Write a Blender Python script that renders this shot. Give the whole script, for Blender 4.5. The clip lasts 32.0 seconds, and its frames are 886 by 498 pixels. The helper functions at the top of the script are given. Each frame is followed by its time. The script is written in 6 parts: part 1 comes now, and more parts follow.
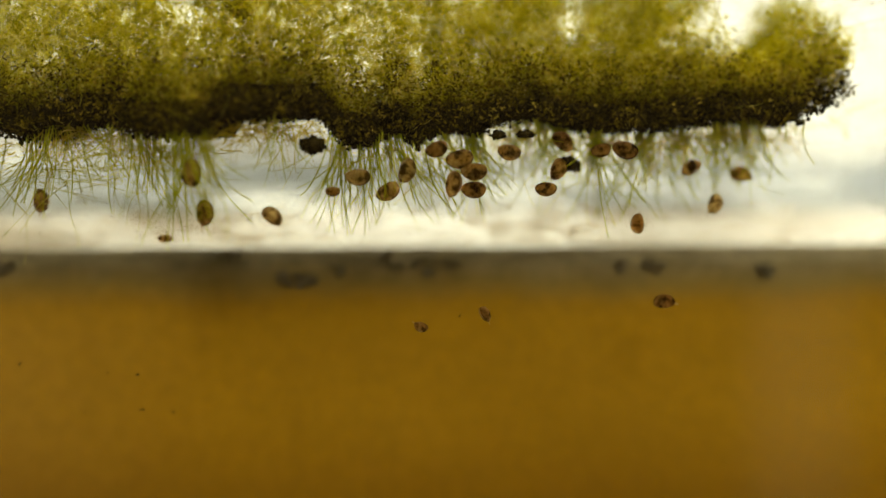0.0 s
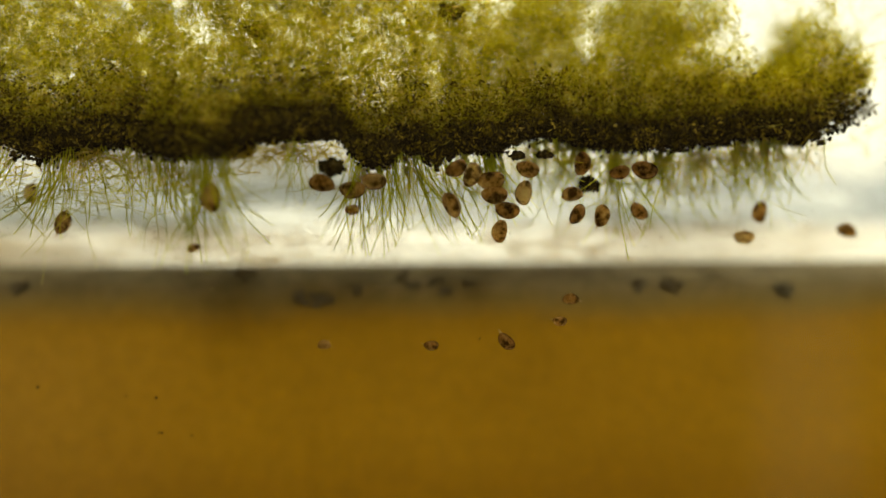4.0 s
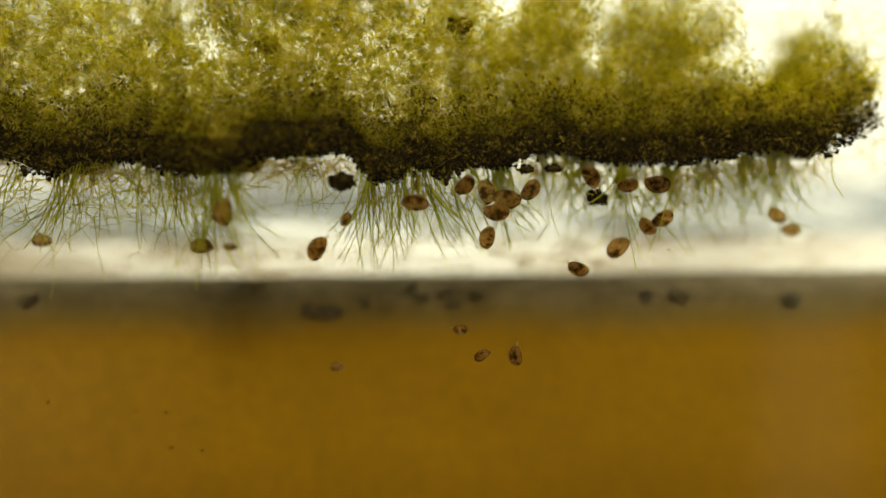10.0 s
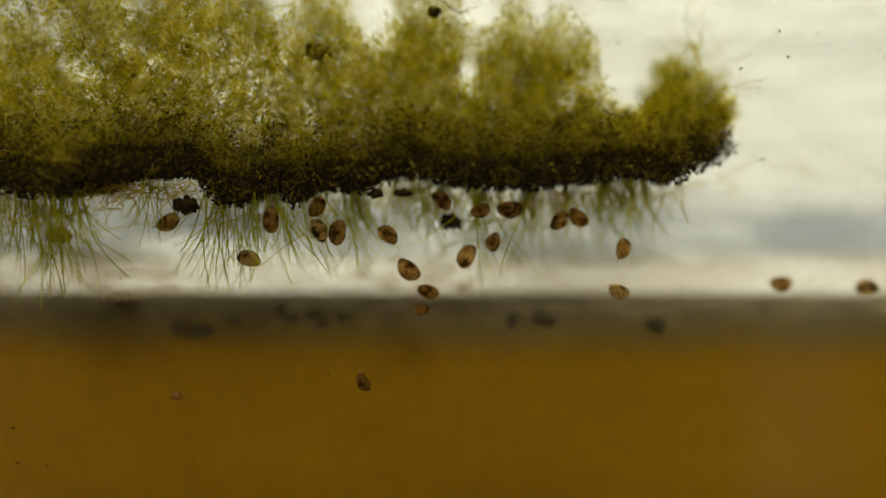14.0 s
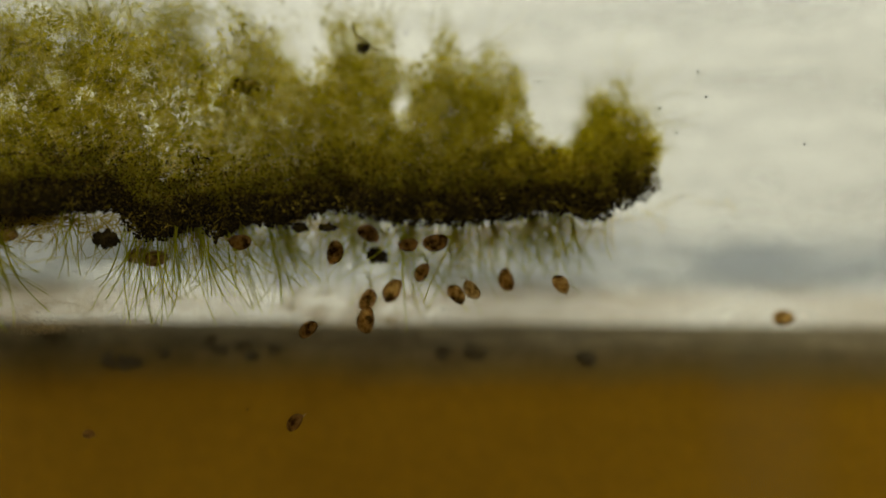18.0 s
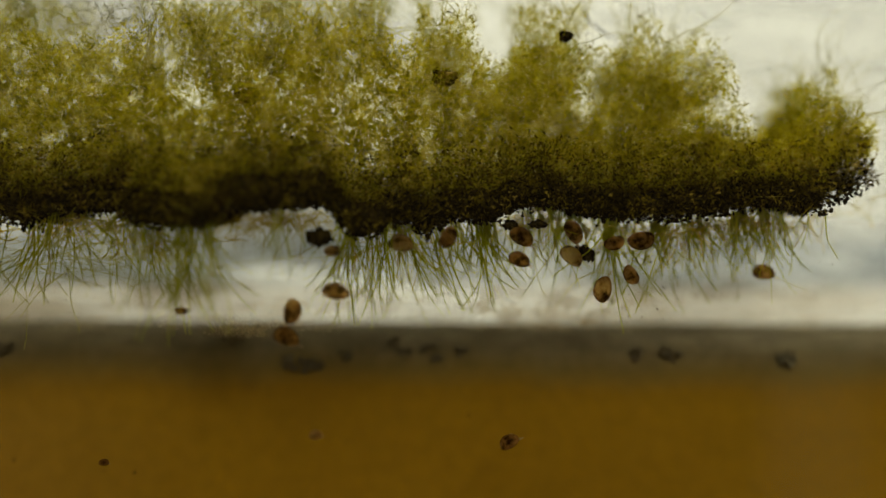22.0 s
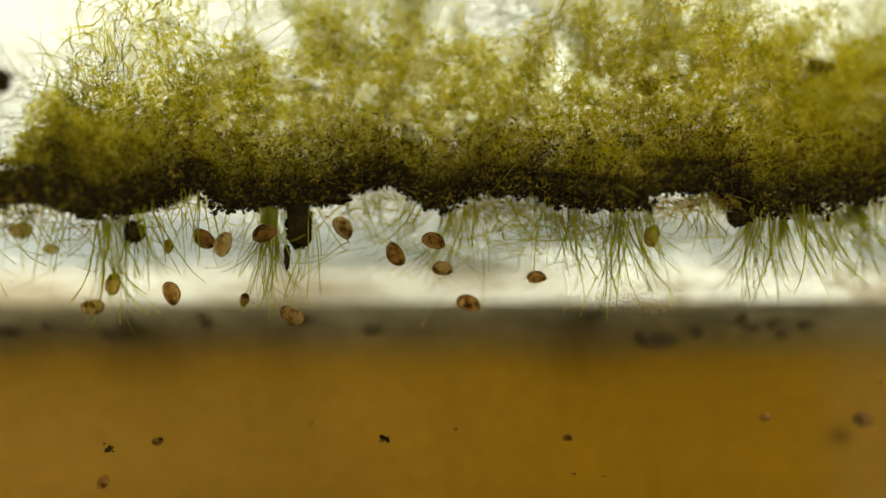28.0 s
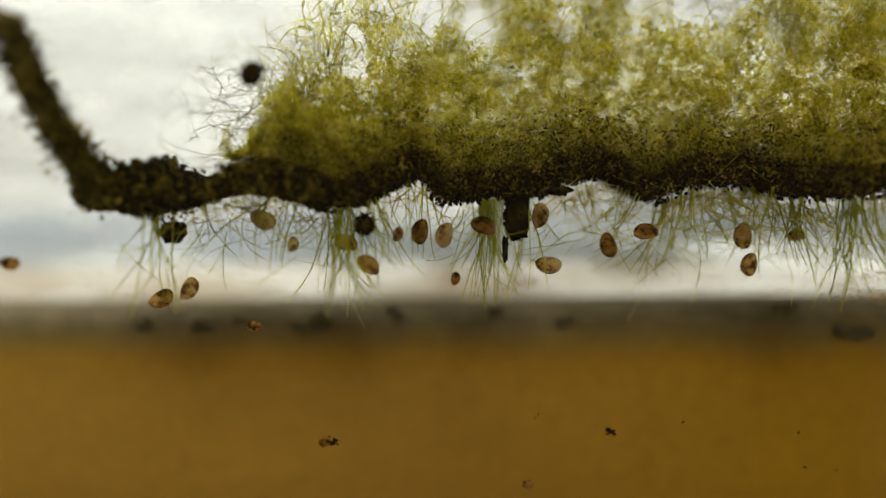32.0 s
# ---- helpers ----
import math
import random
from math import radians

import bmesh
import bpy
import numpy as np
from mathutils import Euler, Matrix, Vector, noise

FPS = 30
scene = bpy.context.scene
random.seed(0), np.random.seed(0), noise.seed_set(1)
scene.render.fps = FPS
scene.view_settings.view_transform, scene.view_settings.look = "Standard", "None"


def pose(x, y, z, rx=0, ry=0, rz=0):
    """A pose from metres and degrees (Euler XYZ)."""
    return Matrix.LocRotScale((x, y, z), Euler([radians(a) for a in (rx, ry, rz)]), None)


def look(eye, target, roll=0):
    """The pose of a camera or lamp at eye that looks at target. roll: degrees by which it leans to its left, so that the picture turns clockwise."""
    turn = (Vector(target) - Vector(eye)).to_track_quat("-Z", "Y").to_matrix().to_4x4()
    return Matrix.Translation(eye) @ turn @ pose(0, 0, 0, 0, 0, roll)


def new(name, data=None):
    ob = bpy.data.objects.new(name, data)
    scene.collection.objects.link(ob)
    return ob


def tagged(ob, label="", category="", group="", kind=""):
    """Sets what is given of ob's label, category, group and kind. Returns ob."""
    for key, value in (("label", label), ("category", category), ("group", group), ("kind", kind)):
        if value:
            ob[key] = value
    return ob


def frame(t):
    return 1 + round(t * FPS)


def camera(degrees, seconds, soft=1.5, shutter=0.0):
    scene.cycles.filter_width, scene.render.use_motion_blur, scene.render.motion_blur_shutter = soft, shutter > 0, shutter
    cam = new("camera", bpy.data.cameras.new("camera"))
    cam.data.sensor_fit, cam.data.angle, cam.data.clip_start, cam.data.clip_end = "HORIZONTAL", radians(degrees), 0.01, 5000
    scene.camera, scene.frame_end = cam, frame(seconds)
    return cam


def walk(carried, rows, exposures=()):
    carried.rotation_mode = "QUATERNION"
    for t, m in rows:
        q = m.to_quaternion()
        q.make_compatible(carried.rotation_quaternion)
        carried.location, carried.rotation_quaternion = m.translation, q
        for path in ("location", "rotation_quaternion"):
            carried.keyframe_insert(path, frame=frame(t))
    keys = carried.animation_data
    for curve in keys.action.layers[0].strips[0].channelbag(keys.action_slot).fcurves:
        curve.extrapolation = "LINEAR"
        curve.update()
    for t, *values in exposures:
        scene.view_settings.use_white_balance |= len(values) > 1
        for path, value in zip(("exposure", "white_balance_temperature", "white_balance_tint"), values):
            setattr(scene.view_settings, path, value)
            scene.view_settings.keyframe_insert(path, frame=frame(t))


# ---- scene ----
cam = camera(60.0, 32.0, soft=1.5)
cam.data.dof.use_dof = True
cam.data.dof.focus_distance = 0.0465
cam.data.dof.aperture_fstop = 8.6
PATH = [
    (0, pose(0.006874, -0.044727, 0.000586, 88.858, 0.277, -0.700)),
    (0.5, pose(0.006895, -0.044715, 0.000695, 88.854, 0.260, -0.673)),
    (1, pose(0.006697, -0.044714, 0.000843, 88.858, 0.285, -0.616)),
    (1.5, pose(0.006571, -0.044661, 0.001069, 88.915, 0.139, -0.592)),
    (2, pose(0.006547, -0.044610, 0.001228, 88.896, 0.237, -0.485)),
    (2.5, pose(0.006283, -0.044567, 0.001438, 88.896, 0.222, -0.453)),
    (3, pose(0.006293, -0.044579, 0.001498, 88.943, 0.174, -0.394)),
    (3.5, pose(0.006166, -0.044506, 0.001697, 88.924, 0.279, -0.352)),
    (4, pose(0.005920, -0.044420, 0.001859, 88.900, 0.298, -0.467)),
    (4.5, pose(0.005670, -0.044373, 0.002197, 88.923, 0.243, -0.541)),
    (6.5, pose(0.005779, -0.044679, 0.002238, 89.259, 0.267, -0.533)),
    (7, pose(0.005613, -0.044567, 0.002160, 89.265, 0.263, -0.523)),
    (7.5, pose(0.005503, -0.044596, 0.002186, 89.221, 0.261, -0.572)),
    (8, pose(0.005435, -0.044574, 0.002205, 89.241, 0.339, -0.581)),
    (8.5, pose(0.005421, -0.044552, 0.002285, 89.256, 0.300, -0.546)),
    (9, pose(0.005356, -0.044532, 0.002234, 89.252, 0.361, -0.561)),
    (9.5, pose(0.005282, -0.044512, 0.002256, 89.275, 0.366, -0.564)),
    (10, pose(0.005301, -0.044506, 0.002395, 89.268, 0.435, -0.546)),
    (10.5, pose(0.005251, -0.044533, 0.002463, 89.305, 0.267, -0.528)),
    (11, pose(0.005283, -0.044533, 0.002471, 89.299, 0.271, -0.484)),
    (11.5, pose(0.005486, -0.044601, 0.002365, 89.334, 0.275, -0.345)),
    (12, pose(0.006273, -0.044877, 0.002437, 89.397, 0.294, -0.066)),
    (12.5, pose(0.008987, -0.045628, 0.002573, 89.663, -0.140, -0.080)),
    (13, pose(0.011655, -0.046653, 0.003465, 89.894, -0.186, 0.006)),
    (13.5, pose(0.014778, -0.046563, 0.003875, 89.905, -0.223, 0.219)),
    (14, pose(0.015518, -0.045377, 0.003338, 89.847, -0.182, 0.496)),
    (14.5, pose(0.015198, -0.045094, 0.003638, 89.909, -0.214, 0.576)),
    (16.5, pose(0.015017, -0.045424, 0.003665, 90.609, -0.177, 0.497)),
    (17, pose(0.015273, -0.045503, 0.003800, 90.815, -0.288, 0.298)),
    (17.5, pose(0.020119, -0.045626, 0.004142, 91.083, -0.513, -0.285)),
    (18, pose(0.019421, -0.045536, 0.004386, 91.230, -0.558, -0.505)),
    (18.5, pose(0.019213, -0.045349, 0.004263, 91.276, -0.510, -0.526)),
    (19, pose(0.018713, -0.044933, 0.004215, 91.271, -0.526, -0.399)),
    (19.5, pose(0.018947, -0.045312, 0.003945, 91.310, -0.579, -0.387)),
    (20, pose(0.018767, -0.045374, 0.003994, 91.308, -0.633, -0.397)),
    (20.5, pose(0.018814, -0.045666, 0.004088, 91.281, -0.652, -0.404)),
    (21, pose(0.017621, -0.045255, 0.004011, 91.152, -0.568, -0.363)),
    (21.5, pose(0.013073, -0.044367, 0.004147, 90.997, -0.401, -0.139)),
    (22, pose(0.007010, -0.043323, 0.004370, 91.023, -0.320, 0.166)),
    (22.5, pose(0.002737, -0.042562, 0.005352, 90.995, -0.368, 0.378)),
    (23, pose(-0.003602, -0.041954, 0.006469, 91.116, -0.657, 0.509)),
    (23.5, pose(-0.003647, -0.042764, 0.005435, 90.929, -0.581, 0.493)),
    (24, pose(-0.005029, -0.043227, 0.004679, 90.590, -0.618, 0.620)),
    (24.5, pose(-0.005721, -0.044257, 0.003756, 90.400, -0.544, 0.852)),
    (26.5, pose(-0.009799, -0.045550, 0.003736, 90.098, -0.212, -0.555)),
    (27, pose(-0.010206, -0.045595, 0.003794, 90.083, -0.142, -0.713)),
    (27.5, pose(-0.012178, -0.045738, 0.004135, 90.059, 0.141, -0.640)),
    (28, pose(-0.018102, -0.046137, 0.003843, 90.159, 0.250, -0.208)),
    (28.5, pose(-0.020893, -0.046441, 0.003773, 90.180, 0.268, 0.249)),
    (29, pose(-0.020783, -0.046283, 0.003744, 90.185, 0.325, 0.506)),
    (29.5, pose(-0.022036, -0.046079, 0.003845, 90.255, 0.486, 0.736)),
    (30, pose(-0.029538, -0.045730, 0.004402, 90.312, 0.652, 1.177)),
    (30.5, pose(-0.030919, -0.045581, 0.004011, 90.251, 0.597, 1.516)),
    (31, pose(-0.030170, -0.045719, 0.003492, 90.167, 0.572, 1.416)),
    (31.5, pose(-0.030150, -0.045752, 0.003497, 90.119, 0.609, 1.412)),
    (32, pose(-0.030228, -0.045856, 0.003481, 90.102, 0.636, 1.398)),
]
walk(cam, PATH, exposures=[(0, 0.12, 6800, 8), (11.5, 0.08, 6750, 7), (13.5, -0.5, 6600, 8), (16.5, -0.74, 6500, 10), (17.2, -0.82, 6450, 10), (18, -0.97, 6400, 10), (21, -1.02, 6400, 10), (22, -0.8, 6500, 9), (23, -0.32, 6650, 8), (24.5, -0.2, 6750, 8), (27, 0.12, 6500, 6), (29, 0.05, 6250, 5), (30, 0.05, 5900, 12), (31, -0.22, 5900, 14), (32, -0.25, 5900, 15)])

# ---- light: a bright hazy sky all round and a veiled sun before the tank ----
world = bpy.data.worlds.new("overcast_sky")
scene.world = world
world.use_nodes = True
world.node_tree.nodes["Background"].inputs["Color"].default_value = (1.0, 0.96, 0.80, 1)
world.node_tree.nodes["Background"].inputs["Strength"].default_value = 2.2
sun_data = bpy.data.lights.new("sun", "SUN")
sun_data.energy, sun_data.angle, sun_data.color = 1.9, radians(20), (1.0, 0.94, 0.80)
new("sun", sun_data).matrix_world = look((0.12, -0.8, 0.6), (0, 0, 0.01))

MM = 0.001
rng = np.random.default_rng(7)


# ---- materials ----
def material(name, rough=0.6, metal=0.0, ior=1.33, gloss=0.12):
    m = bpy.data.materials.new(name)
    m.use_nodes = True
    nt = m.node_tree
    bsdf = nt.nodes["Principled BSDF"]
    bsdf.inputs["Roughness"].default_value = rough
    bsdf.inputs["Metallic"].default_value = metal
    bsdf.inputs["IOR"].default_value = ior
    bsdf.inputs["Specular IOR Level"].default_value = gloss
    return m, nt, bsdf


def node(nt, kind, **inputs):
    n = nt.nodes.new(kind)
    for key, value in inputs.items():
        n.inputs[key].default_value = value
    return n


def ramp(nt, source, stops):
    r = nt.nodes.new("ShaderNodeValToRGB")
    while len(r.color_ramp.elements) < len(stops):
        r.color_ramp.elements.new(0.5)
    for e, (p, c) in zip(r.color_ramp.elements, stops):
        e.position, e.color = p, (*c, 1)
    nt.links.new(source, r.inputs["Fac"])
    return r


def noise_tex(nt, scale, detail=4, rough=0.6, coords=True):
    n = node(nt, "ShaderNodeTexNoise", Scale=scale, Detail=detail, Roughness=rough)
    if coords:
        tc = nt.nodes.new("ShaderNodeTexCoord")
        nt.links.new(tc.outputs["Object"], n.inputs["Vector"])
    return n


def bump(nt, bsdf, source, strength, distance):
    b = node(nt, "ShaderNodeBump", Strength=strength, Distance=distance)
    nt.links.new(source, b.inputs["Height"])
    nt.links.new(b.outputs["Normal"], bsdf.inputs["Normal"])


def translucent_mix(m, nt, bsdf, colour, share, clear=0.0):
    """Thin wet tissue: part of the light passes through, scattered or tinted."""
    tr = nt.nodes.new("ShaderNodeBsdfTranslucent")
    mix = node(nt, "ShaderNodeMixShader", Fac=share)
    nt.links.new(colour, tr.inputs["Color"])
    nt.links.new(bsdf.outputs[0], mix.inputs[1])
    nt.links.new(tr.outputs[0], mix.inputs[2])
    last = mix
    if clear:
        see = nt.nodes.new("ShaderNodeBsdfTransparent")
        nt.links.new(colour, see.inputs["Color"])
        last = node(nt, "ShaderNodeMixShader", Fac=clear)
        nt.links.new(mix.outputs[0], last.inputs[1])
        nt.links.new(see.outputs[0], last.inputs[2])
    nt.links.new(last.outputs[0], nt.nodes["Material Output"].inputs["Surface"])


def node_range(nt, source, low, high):
    mr = nt.nodes.new("ShaderNodeMapRange")
    mr.inputs["From Min"].default_value, mr.inputs["From Max"].default_value = low, high
    nt.links.new(source, mr.inputs["Value"])
    return mr.outputs[0]


def algae_material(name, stops, share, rough=0.35, clear=0.0, golden=False):
    """Wet threads, mottled; golden: warm sunlight is put into the colour towards +X."""
    m, nt, bsdf = material(name, rough, gloss=0.03)
    geo = nt.nodes.new("ShaderNodeNewGeometry")
    n = noise_tex(nt, 800, 4, 0.6)
    mix = node(nt, "ShaderNodeMath")
    mix.operation = "MULTIPLY_ADD"
    nt.links.new(geo.outputs["Random Per Island"], mix.inputs[0])
    mix.inputs[1].default_value = 0.3
    half = node(nt, "ShaderNodeMath")
    half.operation = "MULTIPLY"
    half.inputs[1].default_value = 0.7
    nt.links.new(node_range(nt, n.outputs["Fac"], 0.32, 0.68), half.inputs[0])
    nt.links.new(half.outputs[0], mix.inputs[2])
    colour = ramp(nt, mix.outputs[0], stops).outputs[0]
    # warm light painted in: a yellow multiply that grows along X
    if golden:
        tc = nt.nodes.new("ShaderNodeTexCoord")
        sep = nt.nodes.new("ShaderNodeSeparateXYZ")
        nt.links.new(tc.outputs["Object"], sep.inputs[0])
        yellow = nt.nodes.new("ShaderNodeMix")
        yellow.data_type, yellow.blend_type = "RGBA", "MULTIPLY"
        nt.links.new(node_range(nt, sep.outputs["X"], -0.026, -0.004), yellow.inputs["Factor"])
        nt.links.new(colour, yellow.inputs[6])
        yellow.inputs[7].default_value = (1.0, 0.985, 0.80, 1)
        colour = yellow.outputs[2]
    nt.links.new(colour, bsdf.inputs["Base Color"])
    translucent_mix(m, nt, bsdf, colour, share, clear)
    return m


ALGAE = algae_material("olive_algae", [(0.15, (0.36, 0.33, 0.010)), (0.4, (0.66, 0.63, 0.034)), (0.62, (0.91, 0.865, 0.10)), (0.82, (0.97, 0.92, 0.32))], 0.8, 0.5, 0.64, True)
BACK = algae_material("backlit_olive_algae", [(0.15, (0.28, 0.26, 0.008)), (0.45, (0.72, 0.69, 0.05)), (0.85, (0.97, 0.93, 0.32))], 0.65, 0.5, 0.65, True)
# DEEP: darker copy of the threads, carries the shade of the mat's lower part
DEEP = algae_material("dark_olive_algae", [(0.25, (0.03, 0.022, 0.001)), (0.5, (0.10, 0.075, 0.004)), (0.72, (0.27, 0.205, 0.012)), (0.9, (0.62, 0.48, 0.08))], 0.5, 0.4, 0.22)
STRAND = algae_material("green_filament", [(0.1, (0.40, 0.40, 0.02)), (0.5, (0.60, 0.57, 0.05)), (0.9, (0.80, 0.75, 0.22))], 0.65, 0.35, 0.45)
HAIR = algae_material("brown_fibre", [(0.1, (0.16, 0.15, 0.05)), (0.5, (0.26, 0.24, 0.08)), (0.9, (0.45, 0.40, 0.15))], 0.5, 0.4, 0.2)
FLAKE = algae_material("grey_silt_flake", [(0.1, (0.06, 0.048, 0.025)), (0.5, (0.08, 0.064, 0.034)), (0.9, (0.1, 0.08, 0.045))], 0.1, 0.8)
HANGING = algae_material("fresh_green_filament", [(0.1, (0.34, 0.40, 0.006)), (0.5, (0.52, 0.54, 0.014)), (0.9, (0.72, 0.68, 0.08))], 0.65, 0.35, 0.42)
VEIL = algae_material("pale_silt", [(0.1, (0.66, 0.54, 0.30)), (0.5, (0.78, 0.67, 0.42)), (0.9, (0.88, 0.80, 0.58))], 0.75, 0.7, 0.6)
GOLD = algae_material("golden_filament", [(0.1, (0.56, 0.46, 0.02)), (0.5, (0.76, 0.63, 0.06)), (0.9, (0.93, 0.82, 0.26))], 0.7, 0.35, 0.58)
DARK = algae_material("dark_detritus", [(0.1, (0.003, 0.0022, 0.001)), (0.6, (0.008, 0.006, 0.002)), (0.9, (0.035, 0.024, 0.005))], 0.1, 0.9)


def bed_material():
    m, nt, bsdf = material("ochre_sediment", 0.9, gloss=0.02)
    tc = nt.nodes.new("ShaderNodeTexCoord")
    sep = nt.nodes.new("ShaderNodeSeparateXYZ")
    nt.links.new(tc.outputs["Object"], sep.inputs[0])
    n = noise_tex(nt, 120, 5)
    n2 = noise_tex(nt, 900, 3)
    add = node(nt, "ShaderNodeMath")
    add.operation = "MULTIPLY_ADD"
    add.inputs[1].default_value = 0.0022
    nt.links.new(n.outputs["Fac"], add.inputs[0])
    nt.links.new(sep.outputs["Z"], add.inputs[2])
    mr = node(nt, "ShaderNodeMapRange")
    mr.inputs["From Min"].default_value, mr.inputs["From Max"].default_value = -0.0044, 0.0008
    nt.links.new(add.outputs[0], mr.inputs["Value"])
    r = ramp(nt, mr.outputs[0], [(0.0, (0.253, 0.134, 0.005)), (0.22, (0.224, 0.120, 0.006)), (0.5, (0.155, 0.105, 0.024)), (0.8, (0.15, 0.12, 0.06)), (1.0, (0.21, 0.175, 0.105))])
    mixc = nt.nodes.new("ShaderNodeMix")
    mixc.data_type, mixc.blend_type = "RGBA", "MULTIPLY"
    mixc.inputs["Factor"].default_value = 0.6
    n3 = noise_tex(nt, 420, 6, 0.7)
    crust = nt.nodes.new("ShaderNodeMath")
    crust.operation = "MULTIPLY"
    nt.links.new(node_range(nt, sep.outputs["Z"], -0.0038, -0.001), crust.inputs[0])
    nt.links.new(ramp(nt, n3.outputs["Fac"], [(0.42, (0.6,) * 3), (0.58, (0.0,) * 3)]).outputs[0], crust.inputs[1])
    dim = node(nt, "ShaderNodeMath")
    dim.operation = "MULTIPLY_ADD"
    dim.inputs[1].default_value, dim.inputs[2].default_value = -0.8, 1.0
    nt.links.new(crust.outputs[0], dim.inputs[0])
    dim2 = node(nt, "ShaderNodeMath")
    dim2.operation = "MULTIPLY"
    nt.links.new(dim.outputs[0], dim2.inputs[0])
    nt.links.new(ramp(nt, n2.outputs["Fac"], [(0.3, (0.75,) * 3), (0.7, (1.0,) * 3)]).outputs[0], dim2.inputs[1])
    r2 = node(nt, "ShaderNodeMath")
    r2.operation = "MULTIPLY"
    nt.links.new(dim2.outputs[0], r2.inputs[0])
    nt.links.new(ramp(nt, noise_tex(nt, 55, 6, 0.65).outputs["Fac"], [(0.35, (0.72,) * 3), (0.65, (1.0,) * 3)]).outputs[0], r2.inputs[1])
    # pale haze before the bed, mixed into its colour low down towards -X
    hazed = nt.nodes.new("ShaderNodeMix")
    hazed.data_type = "RGBA"
    haze_mask = node(nt, "ShaderNodeMath")
    haze_mask.operation = "MULTIPLY"
    nt.links.new(node_range(nt, sep.outputs["X"], -0.008, -0.034), haze_mask.inputs[0])
    nt.links.new(node_range(nt, sep.outputs["Z"], -0.002, -0.006), haze_mask.inputs[1])
    nt.links.new(haze_mask.outputs[0], hazed.inputs["Factor"])
    nt.links.new(r.outputs[0], hazed.inputs[6])
    hazed.inputs[7].default_value = (0.27, 0.148, 0.016, 1)
    nt.links.new(hazed.outputs[2], mixc.inputs[6])
    nt.links.new(r2.outputs[0], mixc.inputs[7])
    nt.links.new(mixc.outputs[2], bsdf.inputs["Base Color"])
    bump(nt, bsdf, n2.outputs["Fac"], 0.2, 0.0002)
    return m


def pane_material(name, film=False):
    """Clear glass; the rear pane's thin, stained film also carries the backdrop's haze and glow."""
    m = bpy.data.materials.new(name)
    m.use_nodes = True
    nt = m.node_tree
    nt.nodes.remove(nt.nodes["Principled BSDF"])
    out = nt.nodes["Material Output"]
    clear = node(nt, "ShaderNodeBsdfTransparent", Color=(0.87, 0.875, 0.84, 1) if film else (0.985, 0.99, 0.985, 1))
    gloss = node(nt, "ShaderNodeBsdfGlossy", Roughness=0.02)
    fres = node(nt, "ShaderNodeFresnel", IOR=1.45)
    mix = nt.nodes.new("ShaderNodeMixShader")
    nt.links.new(fres.outputs[0], mix.inputs[0])
    nt.links.new(clear.outputs[0], mix.inputs[1])
    nt.links.new(gloss.outputs[0], mix.inputs[2])
    last = mix
    if film:
        tc = nt.nodes.new("ShaderNodeTexCoord")
        mapping = nt.nodes.new("ShaderNodeMapping")
        mapping.inputs["Scale"].default_value = (0.35, 1, 1.6)
        nt.links.new(tc.outputs["Object"], mapping.inputs["Vector"])
        n = noise_tex(nt, 150, 8, 0.68, False)
        nt.links.new(mapping.outputs[0], n.inputs["Vector"])
        sep = nt.nodes.new("ShaderNodeSeparateXYZ")
        nt.links.new(tc.outputs["Object"], sep.inputs[0])
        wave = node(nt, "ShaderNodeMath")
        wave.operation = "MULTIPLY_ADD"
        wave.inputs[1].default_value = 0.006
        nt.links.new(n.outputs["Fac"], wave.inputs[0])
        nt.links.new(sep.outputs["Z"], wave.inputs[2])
        # hazy and bright bands of the backdrop, painted as film coverage by height
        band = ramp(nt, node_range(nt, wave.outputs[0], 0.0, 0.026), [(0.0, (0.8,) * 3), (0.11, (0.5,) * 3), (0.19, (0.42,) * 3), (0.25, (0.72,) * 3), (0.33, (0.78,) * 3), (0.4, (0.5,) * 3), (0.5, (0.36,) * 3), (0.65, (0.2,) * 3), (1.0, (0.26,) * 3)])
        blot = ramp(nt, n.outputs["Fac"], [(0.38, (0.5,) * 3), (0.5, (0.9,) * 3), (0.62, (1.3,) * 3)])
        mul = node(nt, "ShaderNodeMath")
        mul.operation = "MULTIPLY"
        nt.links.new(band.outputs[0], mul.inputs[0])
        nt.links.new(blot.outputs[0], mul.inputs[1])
        streak = nt.nodes.new("ShaderNodeMapping")
        streak.inputs["Scale"].default_value, streak.inputs["Rotation"].default_value = (0.3, 1, 1.2), (0, radians(24), 0)
        nt.links.new(tc.outputs["Object"], streak.inputs["Vector"])
        n2 = noise_tex(nt, 210, 6, 0.7, False)
        nt.links.new(streak.outputs[0], n2.inputs["Vector"])
        wipe = ramp(nt, n2.outputs["Fac"], [(0.4, (0.6,) * 3), (0.52, (1.0,) * 3), (0.62, (1.4,) * 3)])
        mul2 = node(nt, "ShaderNodeMath")
        mul2.operation, mul2.use_clamp = "MULTIPLY", True
        nt.links.new(mul.outputs[0], mul2.inputs[0])
        nt.links.new(wipe.outputs[0], mul2.inputs[1])
        # backdrop brightness along X put into the coverage: thinner film, brighter glow
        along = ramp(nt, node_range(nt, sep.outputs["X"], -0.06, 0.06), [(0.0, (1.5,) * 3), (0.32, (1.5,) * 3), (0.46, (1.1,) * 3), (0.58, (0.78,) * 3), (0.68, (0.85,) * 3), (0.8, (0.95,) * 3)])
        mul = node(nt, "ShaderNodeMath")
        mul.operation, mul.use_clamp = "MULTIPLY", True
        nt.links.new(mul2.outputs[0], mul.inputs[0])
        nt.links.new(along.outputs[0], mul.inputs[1])
